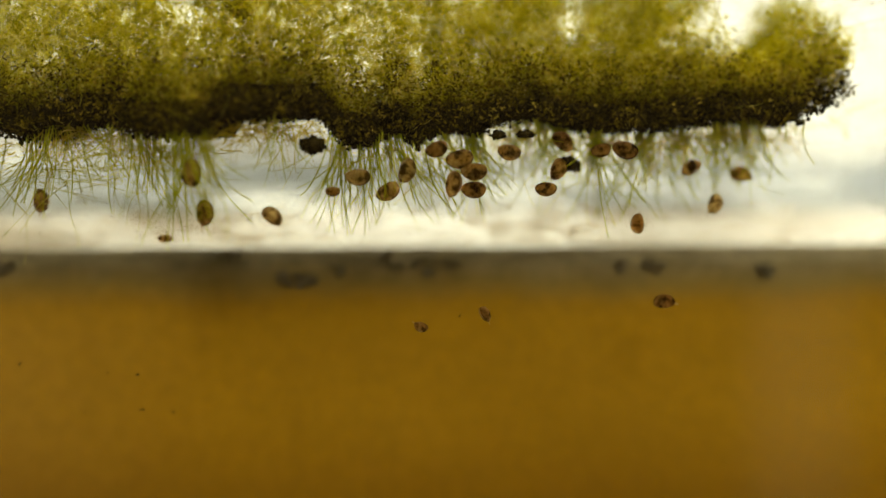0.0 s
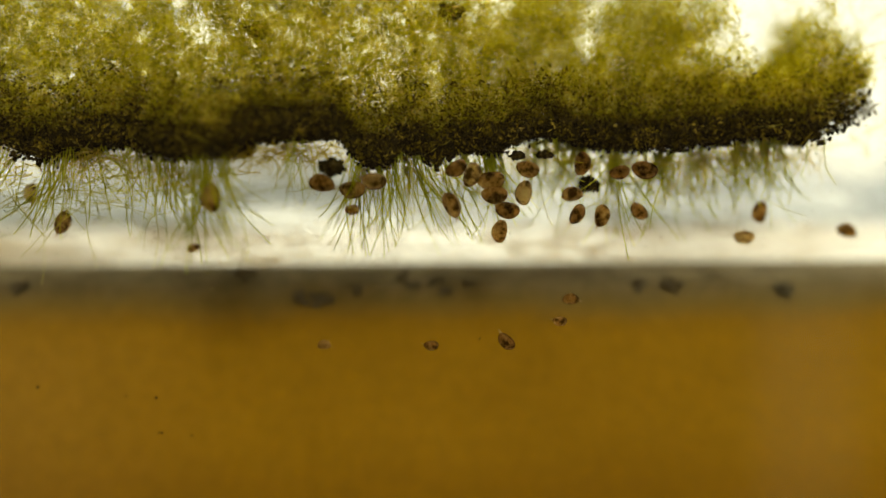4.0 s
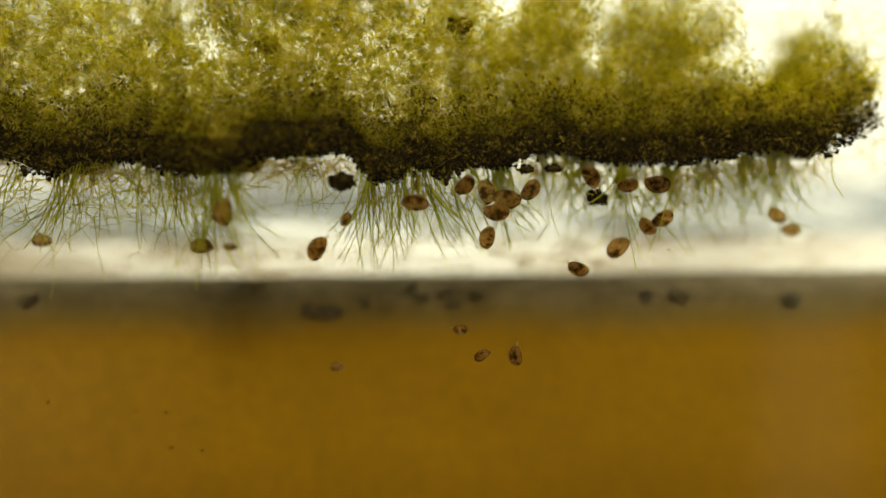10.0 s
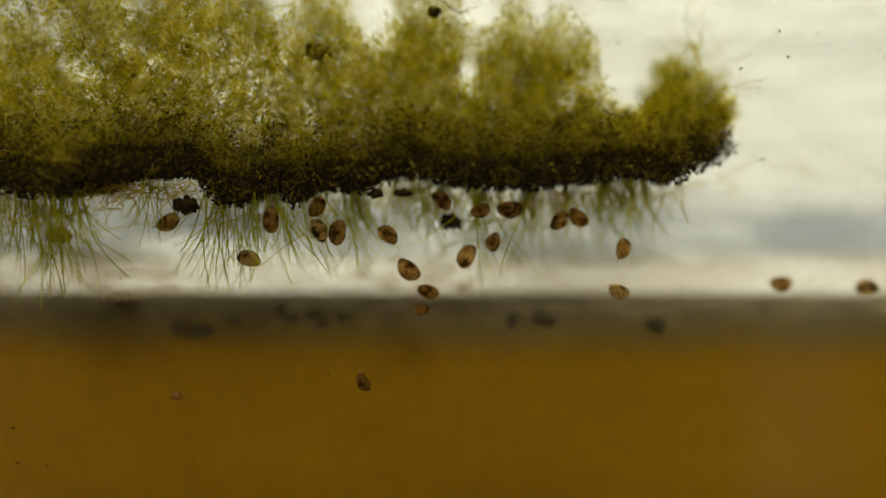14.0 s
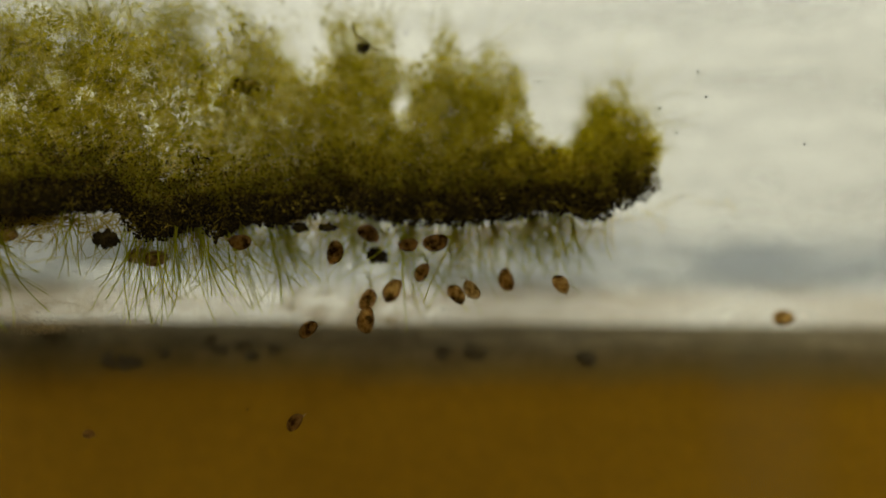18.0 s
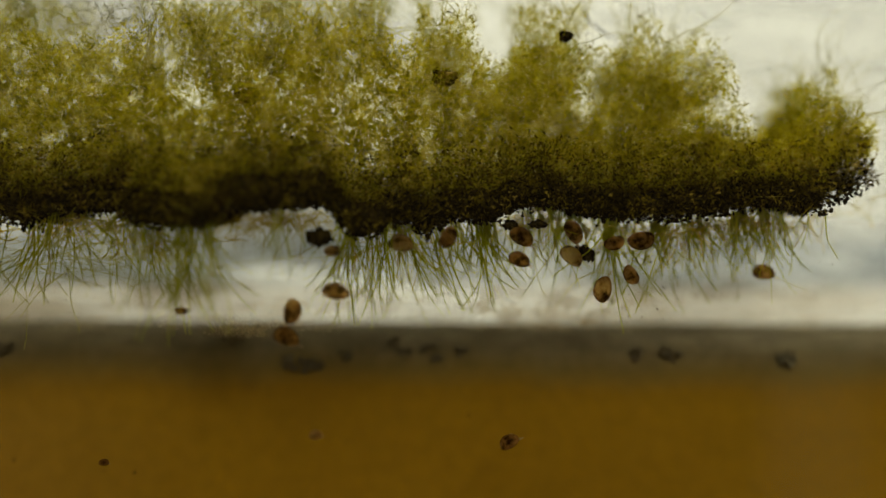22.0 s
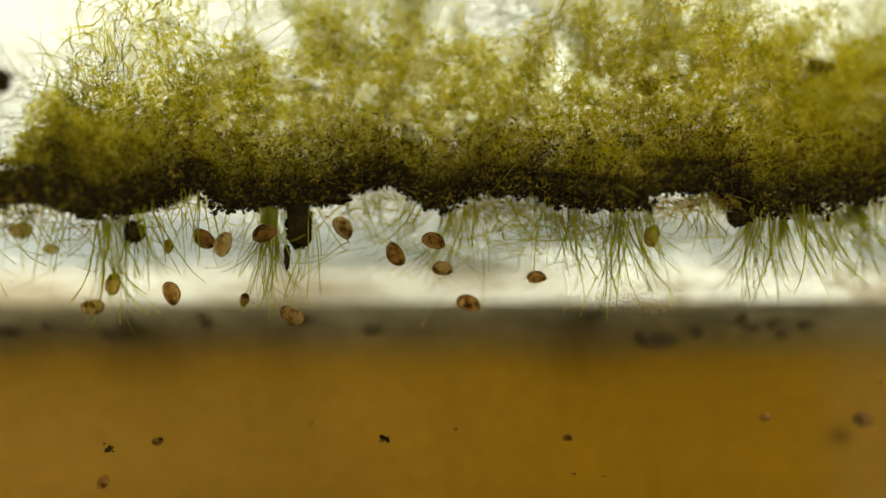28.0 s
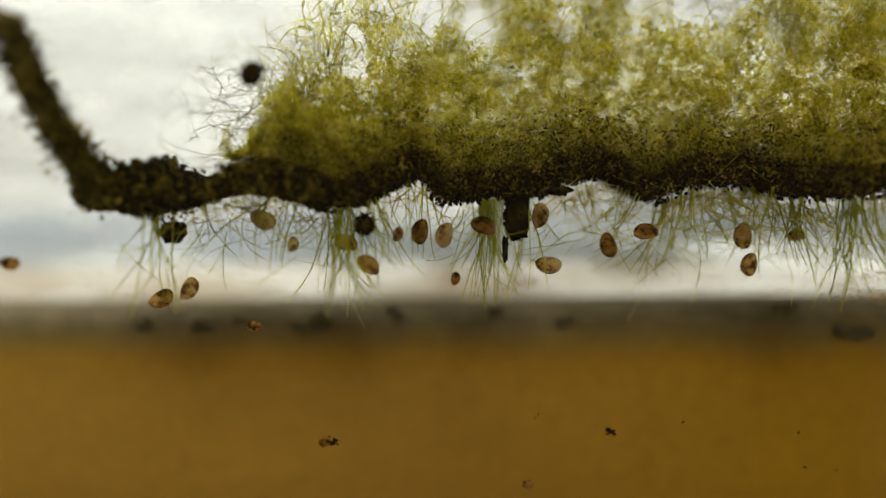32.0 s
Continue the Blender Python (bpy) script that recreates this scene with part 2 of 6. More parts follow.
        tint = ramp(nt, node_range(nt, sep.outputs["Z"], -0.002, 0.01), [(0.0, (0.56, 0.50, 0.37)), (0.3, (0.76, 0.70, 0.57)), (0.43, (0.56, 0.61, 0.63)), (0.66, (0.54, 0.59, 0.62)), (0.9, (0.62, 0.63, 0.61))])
        film_in = nt.nodes.new("ShaderNodeBsdfDiffuse")
        film_tr = nt.nodes.new("ShaderNodeBsdfTranslucent")
        both = node(nt, "ShaderNodeMixShader", Fac=0.55)
        for s in (film_in, film_tr):
            nt.links.new(tint.outputs[0], s.inputs["Color"])
        nt.links.new(film_in.outputs[0], both.inputs[1])
        nt.links.new(film_tr.outputs[0], both.inputs[2])
        last = nt.nodes.new("ShaderNodeMixShader")
        nt.links.new(mul.outputs[0], last.inputs[0])
        nt.links.new(mix.outputs[0], last.inputs[1])
        nt.links.new(both.outputs[0], last.inputs[2])
    nt.links.new(last.outputs[0], out.inputs["Surface"])
    return m


def plain_material(name, low, high, scale, rough):
    m, nt, bsdf = material(name, rough)
    n = noise_tex(nt, scale, 5)
    r = ramp(nt, n.outputs["Fac"], [(0.3, low), (0.7, high)])
    nt.links.new(r.outputs[0], bsdf.inputs["Base Color"])
    bump(nt, bsdf, n.outputs["Fac"], 0.1, 0.001)
    return m


def shell_material(name, pale, mid, dark):
    """A thin brown carapace with dark blotches; the refracted dark outline is put into its colour."""
    m, nt, bsdf = material(name, 0.5, gloss=0.04)
    info = nt.nodes.new("ShaderNodeObjectInfo")
    shift = nt.nodes.new("ShaderNodeVectorMath")
    shift.operation = "ADD"
    spread = node(nt, "ShaderNodeMath")
    spread.operation, spread.inputs[1].default_value = "MULTIPLY", 37.0
    where = nt.nodes.new("ShaderNodeTexCoord")
    nt.links.new(info.outputs["Random"], spread.inputs[0])
    nt.links.new(where.outputs["Object"], shift.inputs[0])
    nt.links.new(spread.outputs[0], shift.inputs[1])
    n = noise_tex(nt, 2.3, 4, 0.6, False)
    nt.links.new(shift.outputs[0], n.inputs["Vector"])
    r = ramp(nt, n.outputs["Fac"], [(0.38, dark), (0.45, [0.4 * (a + b) for a, b in zip(dark, mid)]), (0.51, mid), (0.64, pale)])
    tc = nt.nodes.new("ShaderNodeTexCoord")
    sep = nt.nodes.new("ShaderNodeSeparateXYZ")
    nt.links.new(tc.outputs["Object"], sep.inputs[0])
    ab = node(nt, "ShaderNodeMath")
    ab.operation = "ABSOLUTE"
    nt.links.new(sep.outputs["Y"], ab.inputs[0])
    # painted dark outline where the valves meet, in place of refraction
    edge = ramp(nt, node_range(nt, ab.outputs[0], 0.0, 0.2), [(0.0, (1, 1, 1)), (0.42, (0, 0, 0))])
    mixc = nt.nodes.new("ShaderNodeMix")
    mixc.data_type = "RGBA"
    nt.links.new(edge.outputs[0], mixc.inputs["Factor"])
    nt.links.new(r.outputs[0], mixc.inputs[6])
    mixc.inputs[7].default_value = (*[c * 2.6 for c in dark], 1)
    face = nt.nodes.new("ShaderNodeMix")
    face.data_type, face.blend_type = "RGBA", "MULTIPLY"
    face.inputs["Factor"].default_value, face.inputs[7].default_value = 1.0, (0.42, 0.29, 0.11, 1)
    nt.links.new(mixc.outputs[2], face.inputs[6])
    nt.links.new(face.outputs[2], bsdf.inputs["Base Color"])
    translucent_mix(m, nt, bsdf, mixc.outputs[2], 0.78, 0.52)
    return m


SHELLS = [shell_material("brown_carapace", (0.94, 0.79, 0.46), (0.68, 0.49, 0.22), (0.09, 0.052, 0.018)),
          shell_material("dark_carapace", (0.84, 0.64, 0.31), (0.54, 0.36, 0.14), (0.055, 0.03, 0.010)),
          shell_material("pale_carapace", (0.96, 0.86, 0.58), (0.80, 0.64, 0.35), (0.13, 0.08, 0.03))]
EYE = plain_material("black_eye", (0.01, 0.008, 0.006), (0.02, 0.015, 0.01), 800, 0.3)
LIMB = plain_material("pale_limb", (0.24, 0.17, 0.08), (0.32, 0.23, 0.11), 800, 0.5)
WALL = plain_material("warm_plaster", (0.08, 0.055, 0.018), (0.10, 0.07, 0.025), 3, 0.8)
PALE = plain_material("pale_board", (0.26, 0.23, 0.12), (0.31, 0.28, 0.15), 6, 0.7)
FLOOR = plain_material("dark_floor", (0.025, 0.018, 0.008), (0.035, 0.025, 0.012), 8, 0.9)
WOOD = plain_material("brown_wood", (0.25, 0.13, 0.05), (0.33, 0.18, 0.07), 12, 0.5)
BED = bed_material()
GLASS = pane_material("clear_glass")
FILMED = pane_material("stained_glass_pane", True)


# ---- mesh helpers ----
def mesh_object(name, verts, faces, mat, parent=None, label="", smooth=False):
    """One mesh object from arrays in millimetres."""
    me = bpy.data.meshes.new(name)
    verts = np.asarray(verts, dtype=np.float32) * MM
    faces = np.asarray(faces, dtype=np.int32)
    k = faces.shape[1]
    me.vertices.add(len(verts))
    me.vertices.foreach_set("co", verts.ravel())
    me.loops.add(faces.size)
    me.loops.foreach_set("vertex_index", faces.ravel())
    me.polygons.add(len(faces))
    me.polygons.foreach_set("loop_start", np.arange(0, faces.size, k, dtype=np.int32))
    me.polygons.foreach_set("use_smooth", np.full(len(faces), smooth))
    me.update(calc_edges=True)
    me.validate()
    me.materials.append(mat)
    ob = new(name, me)
    if parent is not None:
        ob.parent = parent
    if label:
        ob["label"] = label
    return ob


def part(name, bm, mat, parent=None, label="", smooth=True):
    me = bpy.data.meshes.new(name)
    bm.to_mesh(me)
    bm.free()
    me.materials.append(mat)
    for p in me.polygons:
        p.use_smooth = smooth
    ob = new(name, me)
    if parent is not None:
        ob.parent = parent
    if label:
        ob["label"] = label
    return ob


def box(x0, x1, y0, y1, z0, z1, bevel=0.0, seg=2):
    bm = bmesh.new()
    bmesh.ops.create_cube(bm, size=1, matrix=Matrix.Translation(((x0 + x1) / 2 * MM, (y0 + y1) / 2 * MM, (z0 + z1) / 2 * MM)) @ Matrix.Diagonal(((x1 - x0) * MM, (y1 - y0) * MM, (z1 - z0) * MM, 1)))
    if bevel:
        bmesh.ops.bevel(bm, geom=bm.edges[:], offset=bevel * MM, segments=seg, affect="EDGES", profile=0.5)
    return bm


# ---- the stand: a table top; behind the camera an added low wall with a slot, for reflections ----
def surroundings():
    table = tagged(new("table"), "plain wooden table top under the glass tank", "table")
    part("tabletop", box(-260, 260, -28, 120, -49, -24.2, 2), WOOD, table, smooth=False)
    for x in (-245, 245):
        for y in (-15, 105):
            part("leg", box(x - 10, x + 10, y - 10, y + 10, -140, -49, 1), WOOD, table, smooth=False)
    tagged(part("floor", box(-260, 260, -258, 120, -146, -140), FLOOR, smooth=False), "plain dark floor under the table", "floor", kind="structure")
    # added out of view: dark wall blocks reflected sky, pale board makes the reflected stripe
    wall = [("wall_south_west", -260, 122, -140, 100), ("wall_south_east", 166, 260, -140, 100), ("wall_south_high", 122, 166, -8, 100)]
    tagged(part("stripe_board", box(121, 167, -264, -258.5, -140, -7, 0.5), PALE, smooth=False), "unseen pale board added for the stripe reflected in the front pane", "door", kind="structure")
    for name, x0, x1, z0, z1 in wall:
        tagged(part(name, box(x0, x1, -258, -250, z0, z1), WALL, smooth=False), "unseen dark low wall added to keep sky out of the front pane", "wall", kind="structure")


surroundings()

# ---- the tank and its bed ----
X0, X1 = -85, 65
tank = tagged(new("glass_tank"), "narrow clear glass tank of water with stained rear pane", "tank", kind="structure")
part("front_pane", box(X0, X1, -9.2, -8, -24, 44, 0.15), GLASS, tank, smooth=False)
rear = part("rear_pane", box(X0, X1, 20, 21.2, -24, 44, 0.15), FILMED, tank, "rear pane with water stains and a film graded to shape the backdrop brightness", smooth=False)
for ob in tank.children:
    ob.visible_shadow = False


def bed():
    """A bank of settled sediment with a softly rounded, uneven front edge."""
    nx = 220
    ring = [(19.9, -0.5), (14, -0.5)] + [(11 - 2 * math.sin(a / 7 * math.pi / 2), -1.9 + 1.4 * math.cos(a / 7 * math.pi / 2)) for a in range(8)] + [(9, -5), (9, -12), (9, -24), (19.9, -24)]
    verts = []
    for i in range(nx + 1):
        x = X0 + (X1 - X0) * i / nx
        for j, (y, z) in enumerate(ring):
            wob = noise.noise(Vector((x * 0.12, 3.1, 0.0))) * 0.12 + noise.noise(Vector((x * 0.9, y, z))) * 0.08
            verts.append((x, y + (wob if 1 < j < 12 else 0), z + (wob if 0 < j < 10 else 0)))
    m = len(ring)
    faces = [(i * m + j, i * m + (j + 1) % m, (i + 1) * m + (j + 1) % m, (i + 1) * m + j) for i in range(nx) for j in range(m)]
    return mesh_object("sediment_bed", verts, faces, BED, smooth=True)


tagged(bed(), "bank of ochre sediment with a grey silt crust", "sediment", kind="structure")


# ---- the floating mat of algae ----
# height of the underside along the mat, in millimetres
UNDER = [(-52, 7.0), (-51.2, 6.0), (-49.9, 6.05), (-48, 5.45), (-46.6, 5.9), (-44.6, 6.65), (-42.5, 6.95), (-40.4, 6.6), (-37.6, 5.58), (-35.6, 6.1), (-33.2, 7.45), (-32.5, 7.35), (-31.9, 6.4), (-31.2, 6.05), (-27.8, 6.4), (-25.2, 6.4),
         (-23.9, 7.15), (-22, 7.68), (-21, 7.65), (-19.3, 6.43), (-17.7, 6.1), (-16.8, 6.7), (-15.3, 7.13), (-12.8, 6.9), (-12.4, 7.45), (-12, 6.85), (-11, 6.35), (-9, 6.05), (-6, 6.0), (-5.4, 6.9), (-2.8, 7.03), (-0.1, 7.38),
         (1.5, 5.65), (3.1, 5.69), (3.6, 6.3), (4.9, 6.5), (5.8, 5.61), (6.5, 6.31), (8, 6.7), (9.9, 6.6), (11, 7.35), (13.3, 7.65), (16.3, 6.9), (20.6, 6.87), (27.6, 7.7), (30.2, 7.15), (31, 8.05), (34.3, 9.2)]
CROWN = [(-54.28, 7.04), (-50.16, 7.83), (-48.73, 8.63), (-47.29, 9.33), (-46.07, 8.32), (-45.07, 7.92), (-44.47, 8.62), (-43.66, 10.23), (-41.56, 11.97), (-40.24, 14.04), (-37.8, 15.7), (-33.95, 18.2), (-28.0, 20.75), (-20.0, 21.57), (-14.0, 19.71), (-9.0, 19.92), (-3.0, 21.13), (4.0, 21.78), (10.0, 21.63), (18.0, 21.09), (22.58, 20.08), (24.75, 18.72), (26.79, 13.84), (29.06, 13.81), (30.5, 17.12), (32.47, 16.82), (34.05, 13.72), (35.2, 10.8)]
GAPS = [(4.2, 20.29, 1.03, 2.06), (10.2, 19.92, 1.26, 2.51), (7.4, 21.74, 1.44, 1.24), (16.8, 16.07, 0.63, 1.47), (17.6, 20.27, 1.33, 2.25), (21.66, 20.47, 0.92, 1.93), (27.64, 15.5, 2.07, 2.59), (27.54, 19.43, 2.23, 3.25), (24.29, 14.27, 0.52, 0.73), (-44.29, 14.87, 1.66, 5.38), (-39.95, 17.14, 1.35, 2.03), (-32.68, 18.72, 1.59, 1.19), (-29.0, 18.63, 1.12, 1.73), (-9.9, 16.5, 0.5, 1.81), (-18.4, 19.52, 0.91, 1.01), (-13.9, 19.9, 2.41, 1.81), (-23.0, 19.74, 1.02, 0.81), (-21.0, 12.02, 0.26, 0.47), (-36.47, 15.37, 0.78, 1.27)]
# how far back the front of the mat lies along its length
FACE = [(-54, -3.4), (-46, -2.6), (-37, -2.2), (-32.5, -0.3), (-27, 1.3), (-18, 2.2), (-13, 1.6), (-8, -0.8), (-5.5, -1.8), (-2, -0.4), (2, 1.2), (7, 2.7), (11, 3.8), (20, 4.3), (30, 4.6), (34, 5.8)]


def face(x):
    return np.interp(x, [c[0] for c in FACE], [c[1] for c in FACE])


def setback(x, z):
    """Back along the length of the mat, and leaning back a little with height; the low lump by the gap juts out."""
    jut = np.exp(-((np.asarray(x) + 5.8) / 2.6) ** 2) * 2.4 * np.clip((np.asarray(z) - 8.5) / 3, 0, 1)
    return face(x) + 2.0 + jut + 0.12 * np.maximum(z - 10.5, 0)


def underside(x):
    return np.interp(x, [c[0] for c in UNDER], [c[1] for c in UNDER])


def crown(x):
    return np.interp(x, [c[0] for c in CROWN], [c[1] for c in CROWN])


def in_gap(x, z):
    out = np.zeros(len(x), dtype=bool)
    for cx, cz, rx, rz in GAPS:
        out |= ((x - cx) / rx) ** 2 + ((z - cz) / rz) ** 2 < 1
    return out


def tubes(start, way, steps, step, curl, radius, lift=0.0, sides=3, taper=0.35, gaps=False, side=0.0):
    """Arrays of thin bent tubes: vertices and quad faces."""
    n = len(start)
    p, d = start.copy(), way / np.linalg.norm(way, axis=1, keepdims=True)
    turn = rng.normal(size=(n, 3)) * curl
    line = [p.copy()]
    for _ in range(steps):
        turn = turn * 0.7 + rng.normal(size=(n, 3)) * curl * 0.5
        d = d + turn + np.array([side, 0, lift])
        d /= np.linalg.norm(d, axis=1, keepdims=True)
        p = p + d * step[:, None]
        line.append(p.copy())
    line = np.stack(line, 1)
    if gaps:
        inside = in_gap(line[:, :, 0].ravel(), line[:, :, 2].ravel()).reshape(n, steps + 1).mean(1)
        line, radius = line[inside < 0.3], radius[inside < 0.3]
        n = len(line)
    tang = np.gradient(line, axis=1)
    tang /= np.linalg.norm(tang, axis=2, keepdims=True)
    ref = np.array([0.31, 0.83, 0.46])
    u = np.cross(tang, ref)
    u /= np.linalg.norm(u, axis=2, keepdims=True) + 1e-9
    v = np.cross(tang, u)
    shape = 1 - (1 - taper) * np.linspace(0, 1, steps + 1) ** 2
    r = radius[:, None, None] * shape[None, :, None]
    rings = [line + r * (math.cos(a) * u + math.sin(a) * v) for a in [2 * math.pi * k / sides for k in range(sides)]]
    verts = np.stack(rings, 2).reshape(-1, 3)
    base = (np.arange(n)[:, None, None] * (steps + 1) + np.arange(steps)[None, :, None]) * sides
    k = np.arange(sides)[None, None, :]
    k2 = (k + 1) % sides
    faces = np.stack([base + k, base + k2, base + sides + k2, base + sides + k], -1).reshape(-1, 4)
    return verts, faces


def grains(centres, size):
    """Arrays of small jagged grains."""
    g = (1 + 5 ** 0.5) / 2
    ico = np.array([(-1, g, 0), (1, g, 0), (-1, -g, 0), (1, -g, 0), (0, -1, g), (0, 1, g), (0, -1, -g), (0, 1, -g), (g, 0, -1), (g, 0, 1), (-g, 0, -1), (-g, 0, 1)]) / 1.9
    tri = np.array([(0, 11, 5), (0, 5, 1), (0, 1, 7), (0, 7, 10), (0, 10, 11), (1, 5, 9), (5, 11, 4), (11, 10, 2), (10, 7, 6), (7, 1, 8), (3, 9, 4), (3, 4, 2), (3, 2, 6), (3, 6, 8), (3, 8, 9), (4, 9, 5), (2, 4, 11), (6, 2, 10), (8, 6, 7), (9, 8, 1)])
    n = len(centres)
    wob = 1 + rng.normal(size=(n, 12, 1)) * 0.42
    squash = rng.uniform(0.4, 1.5, size=(n, 1, 3))
    verts = centres[:, None, :] + ico[None] * wob * squash * size[:, None, None]
    faces = tri[None] + (np.arange(n) * 12)[:, None, None]
    return verts.reshape(-1, 3), faces.reshape(-1, 3)


mat_thing = tagged(new("algae_mat"), "floating mat of olive green thread algae with a dark underside", "algae")


def mat_core():
    """The matted dark layer at the bottom of the mat, a closed uneven slab."""
    xs, ang = np.linspace(-51.7, 33.6, 430), np.linspace(0, 2 * math.pi, 25)[:-1]
    verts = []
    for x in xs:
        b = float(underside(x))
        thick = float(np.interp(x, [-51, -49, -47.3, -45.7, -44.7, -43, -41], [1.0, 1.4, 2.7, 1.0, 0.7, 1.1, 1.9])) + (0.5 if x > -41 else 0.2) * noise.noise(Vector((x * 0.2, 0, 5)))
        end = min(1.0, (x + 51.7) / 9 + 0.15, (33.6 - x) / 3.0 + 0.1)
        for a in ang:
            ca, sa = math.cos(a), math.sin(a)
            y = 2.3 + float(setback(x, b)) + 4.4 * end * math.copysign(abs(ca) ** 0.7, ca)
            z = b + 0.2 + thick / 2 + thick / 2 * end * math.copysign(abs(sa) ** 0.7, sa) + 0.13 * max(y - float(face(x)), 0.0)
            w = noise.noise(Vector((x * 0.8, y * 0.8, z * 0.8))) * (0.5 if x < -40 else 0.2) + noise.noise(Vector((x * 2.6, y * 2.6, z * 2.6))) * 0.3
            verts.append((x, y + w * ca, z + w))
    m = len(ang)
    faces = [(i * m + j, i * m + (j + 1) % m, (i + 1) * m + (j + 1) % m, (i + 1) * m + j) for i in range(len(xs) - 1) for j in range(m)]
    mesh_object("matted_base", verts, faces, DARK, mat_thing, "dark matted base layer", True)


mat_core()
SLICES = [(-54, -44), (-44, -36), (-36, -28), (-28, -20), (-20, -12), (-12, -4), (-4, 4), (4, 12), (12, 20), (20, 28), (28, 36)]
for a, b in SLICES:
    w = b - a
    # dark grains caught in the underside; its shade is in their colour too
    n = int(560 * w)
    x = rng.uniform(a, b, n)
    x = x[(x > -51.4) & (x < 33.8)]
    n = len(x)
    h = rng.beta(1.0, 1.9, n) * 3.9 * np.clip((crown(x) - underside(x) - 0.8) / 5, 0.25, 1)
    y = rng.uniform(-3.2, 5.5, n)
    z = underside(x) + h + 0.1 + 0.12 * rng.normal(size=n) + 0.13 * np.maximum(y + 2, 0)
    c = np.stack([x, y + setback(x, z), z], 1)
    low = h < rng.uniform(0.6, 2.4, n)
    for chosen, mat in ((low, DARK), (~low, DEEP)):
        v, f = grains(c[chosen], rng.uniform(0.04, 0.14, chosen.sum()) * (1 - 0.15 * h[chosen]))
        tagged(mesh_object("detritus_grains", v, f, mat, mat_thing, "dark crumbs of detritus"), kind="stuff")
    # the dense, crumbly body of short crinkled threads
    n = int(1430 * w)
    x = rng.uniform(a, b, n)
    y = -2.8 + rng.uniform(0, 1, n) * np.interp(x, [-45, -28, 2, 9, 34], [5.4, 4.3, 4.3, 6.2, 7.4])
    lo, hi = underside(x) + 2.2 + 0.14 * np.maximum(y + 2, 0), crown(x)
    z = lo + (hi - lo) * rng.beta(1.0, 1.35, n)
    clump = np.array([noise.noise(Vector((p * 0.55, q * 0.3, r * 0.55))) + 0.5 * noise.noise(Vector((p * 1.6, q * 0.9, r * 1.3))) for p, q, r in zip(x, y, z)])
    keep = ~in_gap(x, z) & (z < hi) & (x > -44.5 + 0.3 * rng.normal(size=n)) & (x < 34.4) & (clump > -0.42 + np.interp(x, [-40, -8, 0, 6, 25, 34], [0.08, 0.06, -0.06, -0.13, -0.14, 0.0]) + 0.4 * (z - lo) / (hi - lo))
    st = np.stack([x, y + setback(x, z), z], 1)[keep]
    n = len(st)
    v, f = tubes(st, rng.normal(size=(n, 3)) + [0, 0, 0.3], 2, rng.uniform(0.08, 0.24, n), 1.1, rng.uniform(0.022, 0.056, n), gaps=True, taper=0.5)
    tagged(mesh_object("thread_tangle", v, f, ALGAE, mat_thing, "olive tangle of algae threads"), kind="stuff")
    # darker threads low in the mat, shade put into their colour; coarse ones at its back
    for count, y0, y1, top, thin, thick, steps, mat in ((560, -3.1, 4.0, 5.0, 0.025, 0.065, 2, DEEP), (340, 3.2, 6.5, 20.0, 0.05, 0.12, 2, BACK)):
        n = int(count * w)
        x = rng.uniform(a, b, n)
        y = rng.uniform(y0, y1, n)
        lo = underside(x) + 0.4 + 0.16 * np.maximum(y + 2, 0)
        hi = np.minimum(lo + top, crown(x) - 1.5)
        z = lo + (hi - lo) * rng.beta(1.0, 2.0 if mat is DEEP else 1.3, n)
        keep = (hi > lo) & (rng.uniform(0, 1, n) < (np.interp(x, [-30, 2, 9], [0.5, 0.5, 0.9]) if mat is BACK else 1.0)) & (x > -47.5) & (x < 34.2) & ~in_gap(x, z)
        st = np.stack([x, y + setback(x, z), z], 1)[keep]
        n = len(st)
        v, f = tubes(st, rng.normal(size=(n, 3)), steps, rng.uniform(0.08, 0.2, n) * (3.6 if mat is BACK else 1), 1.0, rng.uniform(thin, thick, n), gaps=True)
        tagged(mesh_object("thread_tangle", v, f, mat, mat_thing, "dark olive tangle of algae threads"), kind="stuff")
    # upright threads, in loose wisps with gaps between them
    wisps = int(2.4 * w)
    cx, cy, ch = rng.uniform(a, b, wisps), rng.uniform(-1.0, 5.0, wisps), rng.uniform(0.25, 1.3, wisps)
    pick = rng.integers(0, wisps, int(80 * w))
    x = cx[pick] + rng.normal(size=len(pick)) * 0.4
    y = cy[pick] + rng.normal(size=len(pick)) * 0.5
    hi = crown(x)
    z = np.maximum(hi - rng.uniform(0.3, 5, len(pick)), underside(x) + 1.5)
    keep = ~in_gap(x, z + 1.2) & (x > -41.5) & (x < 34.0)
    st, tall = np.stack([x, y + setback(x, z), z], 1)[keep], ch[pick][keep]
    n = len(st)
    v, f = tubes(st, rng.normal(size=(n, 3)) * 0.45 + [0, 0, 1], 8, tall * rng.uniform(0.3, 0.9, n), 0.5, rng.uniform(0.016, 0.04, n), 0.06, gaps=True)
    tagged(mesh_object("upright_threads", v, f, STRAND, mat_thing, "pale green upright algae threads"), kind="stuff")


